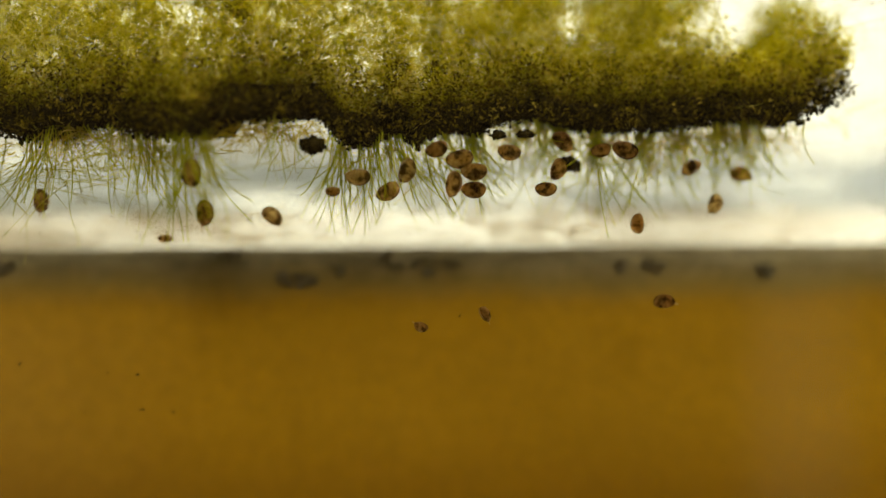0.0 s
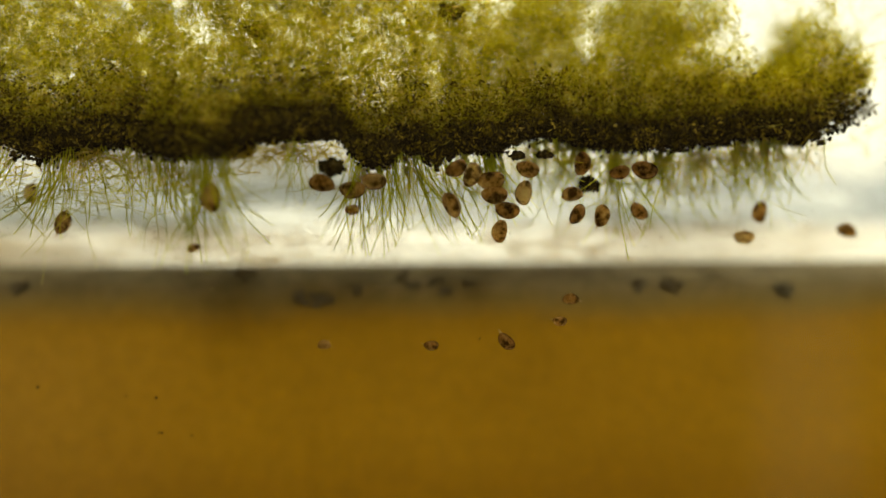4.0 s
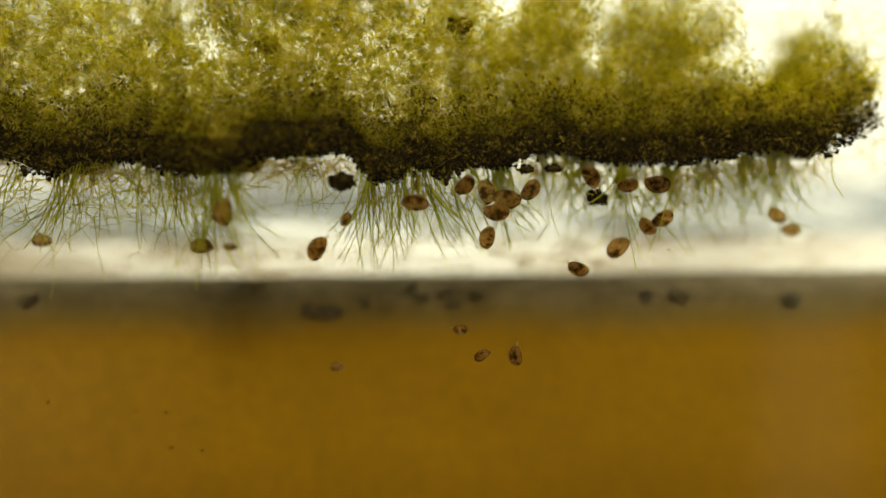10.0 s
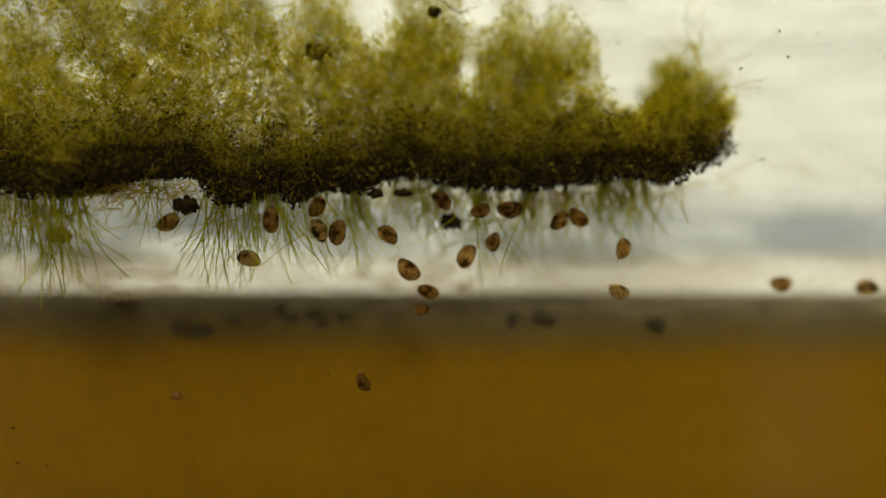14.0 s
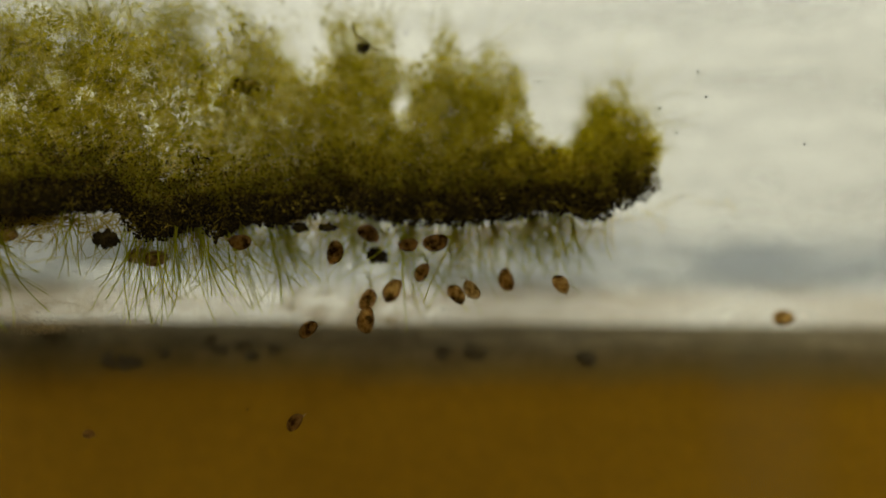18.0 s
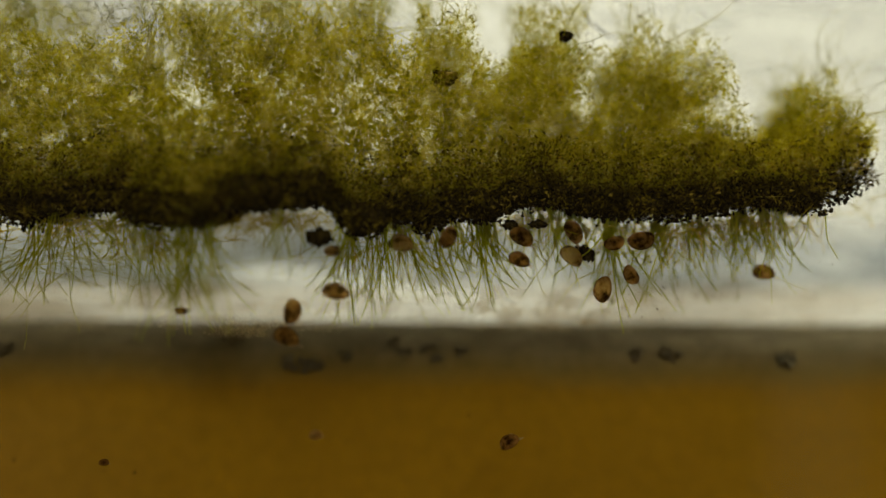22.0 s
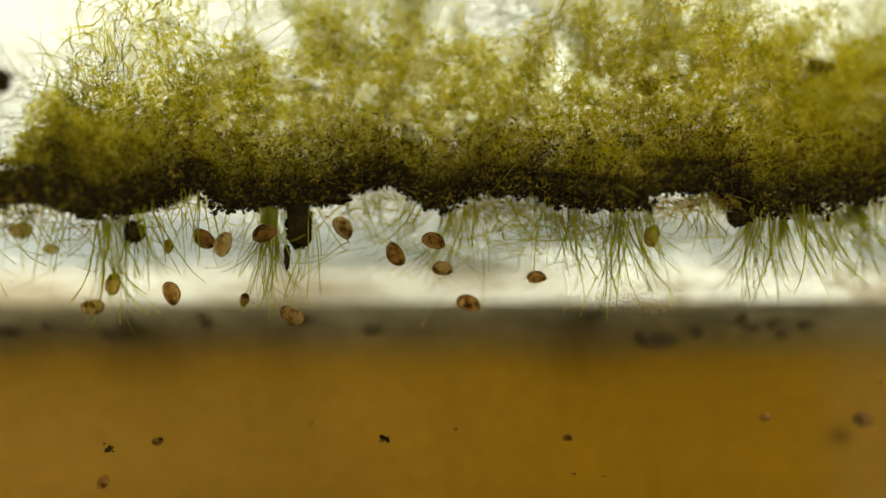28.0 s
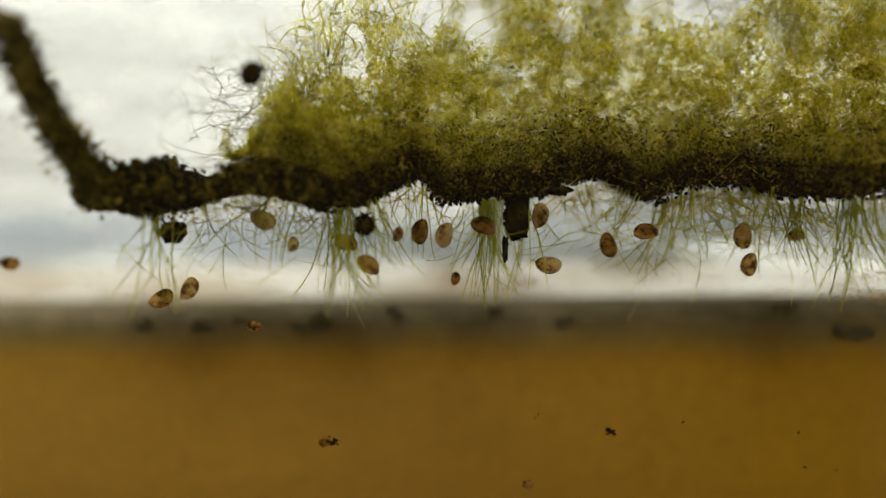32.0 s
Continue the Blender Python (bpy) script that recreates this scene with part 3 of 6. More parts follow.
def stray_threads():
    """Fine long threads arching through the clear gaps above the mat."""
    n = 330
    x = np.concatenate([rng.normal(-14, 3, 150), rng.normal(-42.8, 2.0, 130), rng.normal(-36, 3, 50)])
    z = crown(x) - rng.uniform(-1.5, 2, n)
    st = np.stack([x, rng.uniform(-1, 3, n) + setback(x, z), z], 1)
    v, f = tubes(st, rng.normal(size=(n, 3)) * [1, 0.6, 0.5] + [0, 0, 0.5], 14, rng.uniform(0.15, 0.45, n), 0.22, rng.uniform(0.014, 0.028, n), 0.0)
    n2 = 110
    x2, z2 = rng.normal(-43.2, 1.7, n2), 8.6 + rng.uniform(0, 6.0, n2)
    v2, f2 = tubes(np.stack([x2, rng.uniform(-2.5, 0.5, n2), z2], 1), rng.normal(size=(n2, 3)) * [1.2, 0.4, 0.7], 14, rng.uniform(0.12, 0.3, n2), 0.16, rng.uniform(0.014, 0.024, n2), 0.0)
    n3 = 300
    x3 = rng.choice([-39.6, -37.8, -36.0, -34.2], n3, p=[0.2, 0.3, 0.25, 0.25]) + rng.normal(size=n3) * 0.45
    st3 = np.stack([x3, face(x3) + rng.uniform(1.0, 7.0, n3), crown(x3) + rng.uniform(-1.5, 3.5, n3)], 1)
    v3, f3 = tubes(st3, rng.normal(size=(n3, 3)) * 0.3 + [0.05, 0, 1], 10, rng.uniform(0.12, 0.4, n3), 0.28, rng.uniform(0.02, 0.05, n3), 0.03)
    tagged(mesh_object("upright_threads", v3, f3, BACK, mat_thing, "sparse columns of pale upright algae threads"), kind="stuff")
    v, f = np.concatenate([v, v2]), np.concatenate([f, f2 + len(v)])
    tagged(mesh_object("stray_threads", v, f, HAIR, mat_thing, "fine stray algae threads"), kind="stuff")


stray_threads()


def tip_threads():
    """A loose tuft that points away from the blunt end of the mat."""
    n = 150
    st = np.stack([rng.uniform(32.6, 34.2, n), rng.uniform(5.4, 8.5, n), rng.uniform(10.0, 13.4, n)], 1)
    v, f = tubes(st, rng.normal(size=(n, 3)) * 0.35 + [1, 0, 0.45], 6, rng.uniform(0.1, 0.22, n), 0.3, rng.uniform(0.025, 0.05, n))
    tagged(mesh_object("upright_threads", v, f, BACK, mat_thing, "pale green algae threads at the mat's end"), kind="stuff")


tip_threads()


def stalk():
    """A dark decaying stalk that leans up and away from the tip of the mat."""
    n = 9000
    u = rng.uniform(0, 1, n) ** 1.15
    c = np.stack([-49.9 - 3.6 * (1 - (1 - u) ** 1.7), -3.6 - 3.4 * u, 6.7 + 9.0 * u], 1)
    wide = 1.1 - 0.55 * u
    c += rng.normal(size=(n, 3)) * wide[:, None] * [0.6, 0.5, 0.4]
    v, f = grains(c, rng.uniform(0.03, 0.11, n))
    tagged(mesh_object("decaying_stalk", v, f, DEEP, mat_thing, "dark crumbling stalk"), kind="stuff")
    n = 1600
    c = np.stack([rng.normal(-47.35, 0.85, n), rng.uniform(-3.6, 0, n), rng.normal(7.2, 0.6, n)], 1)
    v, f = grains(c, rng.uniform(0.05, 0.15, n))
    tagged(mesh_object("detritus_grains", v, f, DARK, mat_thing, "dark crumbs of detritus"), kind="stuff")
    for n, mat in ((1800, DARK), (1400, DEEP)):
        x = rng.uniform(-51.5, -38, n)
        z = underside(x) + rng.uniform(0, 1, n) * np.minimum(np.clip(crown(x) - underside(x), 1.0, 3.2), np.interp(x, [-46.6, -45.9, -44.3, -43.0], [3.2, 0.9, 0.8, 1.5]))
        c = np.stack([x, setback(x, z) - rng.uniform(1.0, 3.4, n), z], 1)
        v, f = grains(c, rng.uniform(0.05, 0.2, n))
        tagged(mesh_object("detritus_crumbs", v, f, mat, mat_thing, "brown crumbs of rotting algae"), kind="stuff")
    n = 1500
    u = rng.uniform(0, 1, n)
    st = np.stack([-49.8 - 3.4 * (1 - (1 - u) ** 1.7), -3.4 - 3.6 * u, 6.8 + 8.6 * u], 1) + rng.normal(size=(n, 3)) * [0.4, 0.5, 0.4]
    v, f = tubes(st, rng.normal(size=(n, 3)), 3, rng.uniform(0.12, 0.24, n), 1.0, rng.uniform(0.02, 0.045, n))
    tagged(mesh_object("thread_tangle", v, f, DEEP, mat_thing, "olive tangle of algae threads"), kind="stuff")


stalk()


# ---- threads that hang from the mat: place, spread, count, length, lean, bend ----
TUFTS = [(-47.6, 0.5, 8, 5.0, 0.05, 0.0), (-44.5, 1.6, 8, 3.4, 0.5, 0.05), (-40.6, 1.0, 8, 3.6, -0.2, 0.0), (-37.3, 0.6, 26, 5.4, 0.02, 0.0), (-35.6, 0.6, 12, 4.8, 0.25, 0.02), (-33.0, 0.8, 8, 4.6, 0.0, 0.0), (-28.6, 0.55, 34, 5.6, 0.0, 0.0),
         (-26.4, 0.4, 10, 5.0, 0.12, 0.0), (-22.8, 1.2, 6, 2.6, 0.2, 0.03), (-19.6, 0.7, 8, 3.4, -0.6, -0.05), (-17.3, 0.7, 16, 4.2, -0.1, -0.03), (-15.9, 0.4, 6, 3.8, 0.05, 0.0), (-14.0, 0.8, 7, 3.6, 0.2, 0.05), (-10.4, 1.2, 18, 4.4, 0.05, 0.02)]
TUFTS += [(-7.4, 0.35, 22, 5.6, 0.02, 0.0), (-6.2, 0.35, 12, 4.8, 0.08, 0.07), (-2.3, 0.8, 10, 3.4, -0.02, 0.0), (1.5, 0.5, 16, 4.8, -0.12, 0.0), (3.1, 0.5, 16, 5.0, 0.05, 0.01), (4.8, 0.5, 16, 5.0, 0.35, 0.04),
          (6.6, 0.6, 14, 4.6, 0.4, 0.04), (9.0, 0.9, 16, 4.4, 0.35, 0.05), (13.4, 0.4, 8, 4.4, 0.05, 0.01), (17.0, 0.7, 14, 5.0, 0.0, 0.03), (20.9, 0.6, 12, 4.2, -0.3, -0.02), (21.9, 0.6, 10, 4.6, 0.1, 0.04),
          (24.6, 0.7, 8, 3.8, 0.0, 0.05), (27.4, 0.7, 11, 4.0, 0.0, 0.02), (30.0, 0.8, 6, 2.8, 0.0, 0.0)]


def depth_of(x):
    return face(x) + 0.4


def hanging_threads():
    for cx, spread, count, length, lean, bend in TUFTS:
        length = length * (1.22 if 8 < cx < 28 else 1.0)
        count = int(count * (1.0 if cx > 18 else 1.5 if cx > 8 else 1.25))
        x = cx + rng.normal(size=count) * spread * 0.8
        st = np.stack([x, depth_of(x) + rng.normal(size=count) * 0.7, underside(x) + 0.25], 1)
        way = np.stack([lean * 0.7 + rng.normal(size=count) * 0.13, rng.normal(size=count) * 0.15, -np.ones(count)], 1)
        rest = []
        for i in range(count):
            steps = 12
            size = (length * rng.uniform(0.5, 1.2) + 0.4) / steps
            v, f = tubes(st[i:i + 1], way[i:i + 1], steps, np.array([size]), 0.11 if cx > 8 else 0.075, np.array([rng.uniform(0.027, 0.046)]), -0.02, 5, 0.6, side=bend * rng.uniform(0.3, 1.5))
            if i < 10:
                mesh_object("hanging_thread", v, f, HANGING, mat_thing, smooth=True)
            else:
                rest.append((v, f))
        if rest:
            v = np.concatenate([r[0] for r in rest])
            f = np.concatenate([r[1] + k * len(r[0]) for k, r in enumerate(rest)])
            tagged(mesh_object("hanging_threads", v, f, HANGING, mat_thing, "tuft of hanging green threads", True), kind="stuff")
    # the threads behind and between them
    n = 410
    x = np.concatenate([rng.uniform(7, 29, 280), rng.normal(-37.2, 0.8, 25), rng.normal(-28.6, 0.9, 30), rng.normal(-11, 1.8, 40), rng.normal(3.5, 1.8, 35)])
    x += 0.5 * np.sin(x * 2.3)
    st = np.stack([x, depth_of(x) + 0.5 + np.abs(rng.normal(size=n)) * 1.0, underside(x) + 0.3], 1)
    v, f = tubes(st, np.stack([0.1 + rng.normal(size=n) * 0.25, rng.normal(size=n) * 0.2, -np.ones(n)], 1), 12, rng.uniform(0.14, 0.4, n), 0.13, np.where(x > 7, 1.3, 1.0) * rng.uniform(0.024, 0.042, n), -0.02, 4, 0.5)
    tagged(mesh_object("hanging_threads", v, f, HANGING, mat_thing, "curtain of hanging green threads", True), kind="stuff")
    # golden loops and arches that fill the bays of the underside
    bays = [(-3.0, 1.5, 70), (-1.0, 0.9, 28), (-22.4, 1.3, 34), (-15.0, 1.2, 44), (-12.4, 0.5, 14), (-33.0, 0.7, 24), (4.5, 0.7, 26), (12.3, 1.3, 50), (23.0, 5.0, 150), (-42.0, 2.0, 30), (-10.0, 1.5, 30)]
    x = np.concatenate([rng.normal(c, w, k) for c, w, k in bays] + [rng.uniform(-47, 31, 260)])
    n = len(x)
    st = np.stack([x, depth_of(x) + np.abs(rng.normal(size=n)) * 1.2, underside(x) + rng.uniform(-0.7, 0.1, n)], 1)
    v, f = tubes(st, rng.normal(size=(n, 3)) * [1.2, 0.5, 0.3] + [0, 0, -0.45], 10, rng.uniform(0.08, 0.32, n), 0.2, rng.uniform(0.02, 0.04, n), 0.0, 4, 0.6)
    tagged(mesh_object("thread_loops", v, f, GOLD, mat_thing, "loose golden loops of threads", True), kind="stuff")
    # long fine threads that arch between the tufts
    n = 270
    x = np.concatenate([rng.uniform(-46, 28, 110), rng.normal(-16, 4, 120), rng.normal(-42, 3, 40)])
    st = np.stack([x, depth_of(x) + rng.normal(size=n) * 0.7, underside(x) - rng.uniform(0, 3.2, n)], 1)
    v, f = tubes(st, rng.normal(size=(n, 3)) * [1.0, 0.3, 0.4] + [0, 0, -0.3], 14, rng.uniform(0.12, 0.4, n), 0.08, rng.uniform(0.016, 0.03, n), 0.0, 4, 0.7)
    tagged(mesh_object("fine_threads", v, f, STRAND, mat_thing, "finest loose threads below the mat", True), kind="stuff")


hanging_threads()


def silt_veil():
    """Fine pale silt specks hanging in patches in the lower water."""
    k = 170
    cx = np.concatenate([rng.normal(14, 3.5, 75), rng.normal(-4, 3.0, 35), rng.uniform(-50, 32, 60)])
    cz = rng.beta(1.3, 2.4, k) * 3.6
    pick = rng.integers(0, k, 21000)
    n = len(pick)
    x = cx[pick] + rng.normal(size=n) * 0.42
    c = np.stack([x, depth_of(x) + 3.2 + rng.normal(size=n) * 0.6, np.maximum(cz[pick] + rng.normal(size=n) * 0.2, -0.1)], 1)
    v, f = grains(c, rng.uniform(0.012, 0.028, n))
    tagged(mesh_object("silt_veil", v, f, VEIL), "pale beige silt specks suspended in the water", "silt", kind="stuff")

    n = 1500
    x = np.concatenate([rng.uniform(-52, 32, 1000), rng.uniform(30, 50, 500)])
    c = np.stack([x, np.minimum(depth_of(x), 4.0) + rng.normal(size=n) * 0.8, np.where(x < 30, rng.uniform(-0.2, 6.2, n), rng.uniform(-0.2, 18, n))], 1)
    v, f = grains(c, rng.uniform(0.014, 0.04, n) * rng.uniform(0.6, 1.3, n))
    tagged(mesh_object("suspended_specks", v, f, FLAKE), "tiny grey brown specks suspended in the water", "silt", kind="stuff")


silt_veil()


# ---- clumps and flecks of detritus ----
def clump(x, y, z, wide, tall, label, count=60, grain=0.22, mat=None, blunt=1.0):
    """A ragged clump: a lumpy core crusted with grains."""
    ob = tagged(new("detritus_clump"), label, "detritus", "dark clumps under the mat")
    ob.location = (x * MM, y * MM, z * MM)
    bm = bmesh.new()
    bmesh.ops.create_icosphere(bm, subdivisions=3, radius=0.5)
    off = Vector((x, z, wide))
    for v in bm.verts:
        k = 1 + 0.5 * noise.noise(v.co * 2.4 + off) + 0.25 * noise.noise(v.co * 6 + off)
        sq = [math.copysign(abs(2 * c) ** blunt / 2, c) for c in v.co]
        v.co = Vector((sq[0] * wide * k, sq[1] * wide * 0.8 * k, sq[2] * tall * k)) * MM
    part("core", bm, mat or DARK, ob)
    d = rng.normal(size=(count, 3))
    d /= np.linalg.norm(d, axis=1, keepdims=True)
    c = d * [wide * 0.48, wide * 0.4, tall * 0.48] * rng.uniform(0.8, 1.15, (count, 1))
    vv, f = grains(c, rng.uniform(0.3, 1.0, count) * grain)
    tagged(mesh_object("crust", vv, f, mat or DARK, ob), kind="stuff")
    return ob


clump(-0.1, 0.0, 5.75, 1.25, 0.8, "small dark clump hanging below the algae mat")
clump(15.6, 4.3, 4.95, 1.2, 0.75, "small dark clump hanging below the algae mat")
clump(-26.85, 1.3, 5.45, 1.45, 2.7, "large dark clump hanging from the algae mat", 260, 0.16, blunt=0.45)
clump(-27.55, 1.3, 3.5, 0.34, 1.5, "thin dark shred at the tip of a clump", 30, 0.12)
clump(-35.8, -1.6, 5.0, 1.0, 1.1, "small black clump caught in hanging threads")
clump(-47.2, -1.2, 4.75, 1.5, 1.2, "black ragged clump below the mat's tip")
clump(-41.1, -6.0, 12.9, 0.85, 1.1, "dark clump caught in stray threads above the mat")
clump(14.5, 4.6, 18.6, 0.55, 0.6, "small dark clump among upright threads", 20)
clump(7.0, 4.3, 15.9, 1.5, 0.8, "dark olive clump within the algae mat", mat=DEEP)
clump(-4.86, 2.6, 14.3, 1.2, 0.8, "dark olive clump within the algae mat", mat=DEEP)
clump(-24.3, 0.6, 7.0, 1.5, 0.45, "thin dark strip along the mat's underside", 40, 0.15)
clump(10.9, 2.6, 6.6, 0.9, 0.4, "small dark clump hanging below the algae mat", 30, 0.15)
clump(12.6, 2.8, 6.7, 1.1, 0.4, "small dark clump hanging below the algae mat", 30, 0.15)


def fleck(x, y, z, size, flat, label, group):
    ob = tagged(new("detritus_fleck"), label, "detritus", group)
    ob.location = (x * MM, y * MM, z * MM)
    n = max(4, int(26 * size * flat))
    c = rng.normal(size=(n, 3)) * [size * 0.3 * flat, 0.05, size * 0.2]
    v, f = grains(c, rng.uniform(0.1, 0.24, n) * min(size, 1.0))
    mesh_object("flake", v, f, DARK if y < 1 else FLAKE, ob)
    return ob


for x, z, size in [(-21.55, -7.4, 0.55), (-25.8, -6.4, 0.2), (-8.4, -9.7, 0.22), (-17.2, -6.9, 0.2), (-27.1, -3.0, 0.16), (-10.45, -7.5, 0.25), (-10.2, -9.6, 0.24), (-12.1, -7.4, 0.18), (-13.5, -9.7, 0.14),
                   (-11.3, -9.7, 0.14), (-26.0, -6.6, 0.18), (-38.0, -7.9, 0.5), (-16.3, -9.7, 0.12), (-20.2, -8.3, 0.1), (8.4, -4.2, 0.2)]:
    fleck(x, 0.0, z, size, 1, "tiny dark fleck drifting in the clear water", "drifting flecks")
for x, z, size in [(-2.1, -1.7, 1.7), (3.4, -1.0, 0.9), (5.9, -1.0, 0.9), (8.1, -1.4, 0.9), (20.0, -1.3, 1.1), (22.1, -1.3, 1.2), (-40.2, -0.8, 1.8), (-35.1, -0.6, 1.2), (-23.0, -0.9, 1.2), (-27.9, -0.6, 1.0),
                   (-53.1, -0.9, 1.3), (-49.0, -0.9, 1.2), (-46.2, -0.9, 0.9), (-7.3, -0.6, 1.2), (4.4, -0.8, 0.8), (0.4, -1.1, 1.0), (-42.0, -0.9, 1.0), (30.3, -0.9, 1.2), (-3.6, -1.3, 1.2), (6.4, -1.6, 0.9)]:
    fleck(x, 8.85, z - 0.35 + rng.uniform(-0.9, 0.2), size * 0.85, 1.0, "soft dark flake lying on the silt", "flakes on the silt")


for _ in range(70):
    fleck(rng.uniform(12, 42), 0.6, rng.uniform(5, 21), rng.uniform(0.1, 0.22), 0.8, "tiny dark fleck drifting in the clear water", "drifting flecks")


def stray_hair():
    a = np.linspace(radians(185), radians(345), 14)
    pts = np.stack([16.1 + 1.6 * np.cos(a), np.full(14, -2.0), 18.4 + 1.7 * np.sin(a) + 0.15 * np.sin(a * 5)], 1)
    ring = np.array([(0.035 * math.cos(k), 0.035 * math.sin(k)) for k in (0, 1.57, 3.14, 4.71)])
    verts = [(p[0] + r[0], p[1] + r[1], p[2] + r[0] * 0.7) for p in pts for r in ring]
    faces = [(i * 4 + j, i * 4 + (j + 1) % 4, i * 4 + 4 + (j + 1) % 4, i * 4 + 4 + j) for i in range(13) for j in range(4)]
    tagged(mesh_object("stray_hair", verts, faces, DARK, smooth=True), "fine dark curled fibre floating above the mat", "fibre")


stray_hair()


# ---- seed shrimps ----
def valve_mesh(side):
    bm = bmesh.new()
    bmesh.ops.create_uvsphere(bm, u_segments=24, v_segments=14, radius=0.5, matrix=Matrix.Rotation(radians(90), 4, "X"))
    for v in bm.verts:
        x, y, z = v.co
        h = 0.72 if z > 0 else 0.62
        v.co = Vector((x, y * 0.56 * (1 - 0.12 * x), z * h * (1 - 0.14 * x) + 0.04 * (1 - 4 * x * x)))
    bmesh.ops.bisect_plane(bm, geom=bm.verts[:] + bm.edges[:] + bm.faces[:], plane_co=(0, 0.004 * side, 0), plane_no=(0, side, 0), clear_inner=True)
    me = bpy.data.meshes.new("valve")
    bm.to_mesh(me)
    bm.free()
    for p in me.polygons:
        p.use_smooth = True
    return me


def tube_mesh(name, start, way, size, radius, curl):
    v, f = tubes(np.array([start], dtype=float), np.array([way], dtype=float), 5, np.array([size]), curl, np.array([radius]), 0.0, 4, 0.4)
    ob = mesh_object(name, v / MM, f, LIMB)
    me = ob.data
    bpy.data.objects.remove(ob)
    return me


def eye_mesh():
    bm = bmesh.new()
    bmesh.ops.create_icosphere(bm, subdivisions=2, radius=0.035, matrix=Matrix.Translation((0.27, 0, 0.255)))
    me = bpy.data.meshes.new("eye")
    bm.to_mesh(me)
    bm.free()
    me.materials.append(EYE)
    return me


VALVES = {}
for shade, shell in enumerate(SHELLS):
    for side in (-1, 1):
        VALVES[shade, side] = valve_mesh(side)
        VALVES[shade, side].materials.append(shell)
EYES = eye_mesh()
FEELERS = [tube_mesh("antenna", (0.42, 0, -0.02 - 0.05 * k), (1, 0.25 * (k - 1), -0.5 + 0.25 * k), 0.06, 0.012, 0.12) for k in range(3)]
LABELS = ["mottled brown seed shrimp swimming in clear water", "dark brown seed shrimp swimming in clear water", "pale tan seed shrimp swimming in clear water", "tiny pale young seed shrimp swimming in clear water"]


def ostracod(length, tone):
    """A bean-shaped animal of two hinged valves, its length in millimetres."""
    shade = 0 if tone < 0.5 else 1 if tone < 0.8 else 2
    ob = tagged(new("seed_shrimp"), LABELS[3 if length < 1.0 else shade], "seed shrimp", "swimming seed shrimps")
    ob.scale = (length * 1.06 * MM,) * 3
    for side in (-1, 1):
        new("valve", VALVES[shade, side]).parent = ob
    new("eye", EYES).parent = ob
    for me in FEELERS[:2 if length < 1.0 else 3]:
        new("antenna", me).parent = ob
    return ob


def swim(x, y, z, turn, roll):
    return pose(x * MM, y * MM, z * MM, roll, -turn, 0)


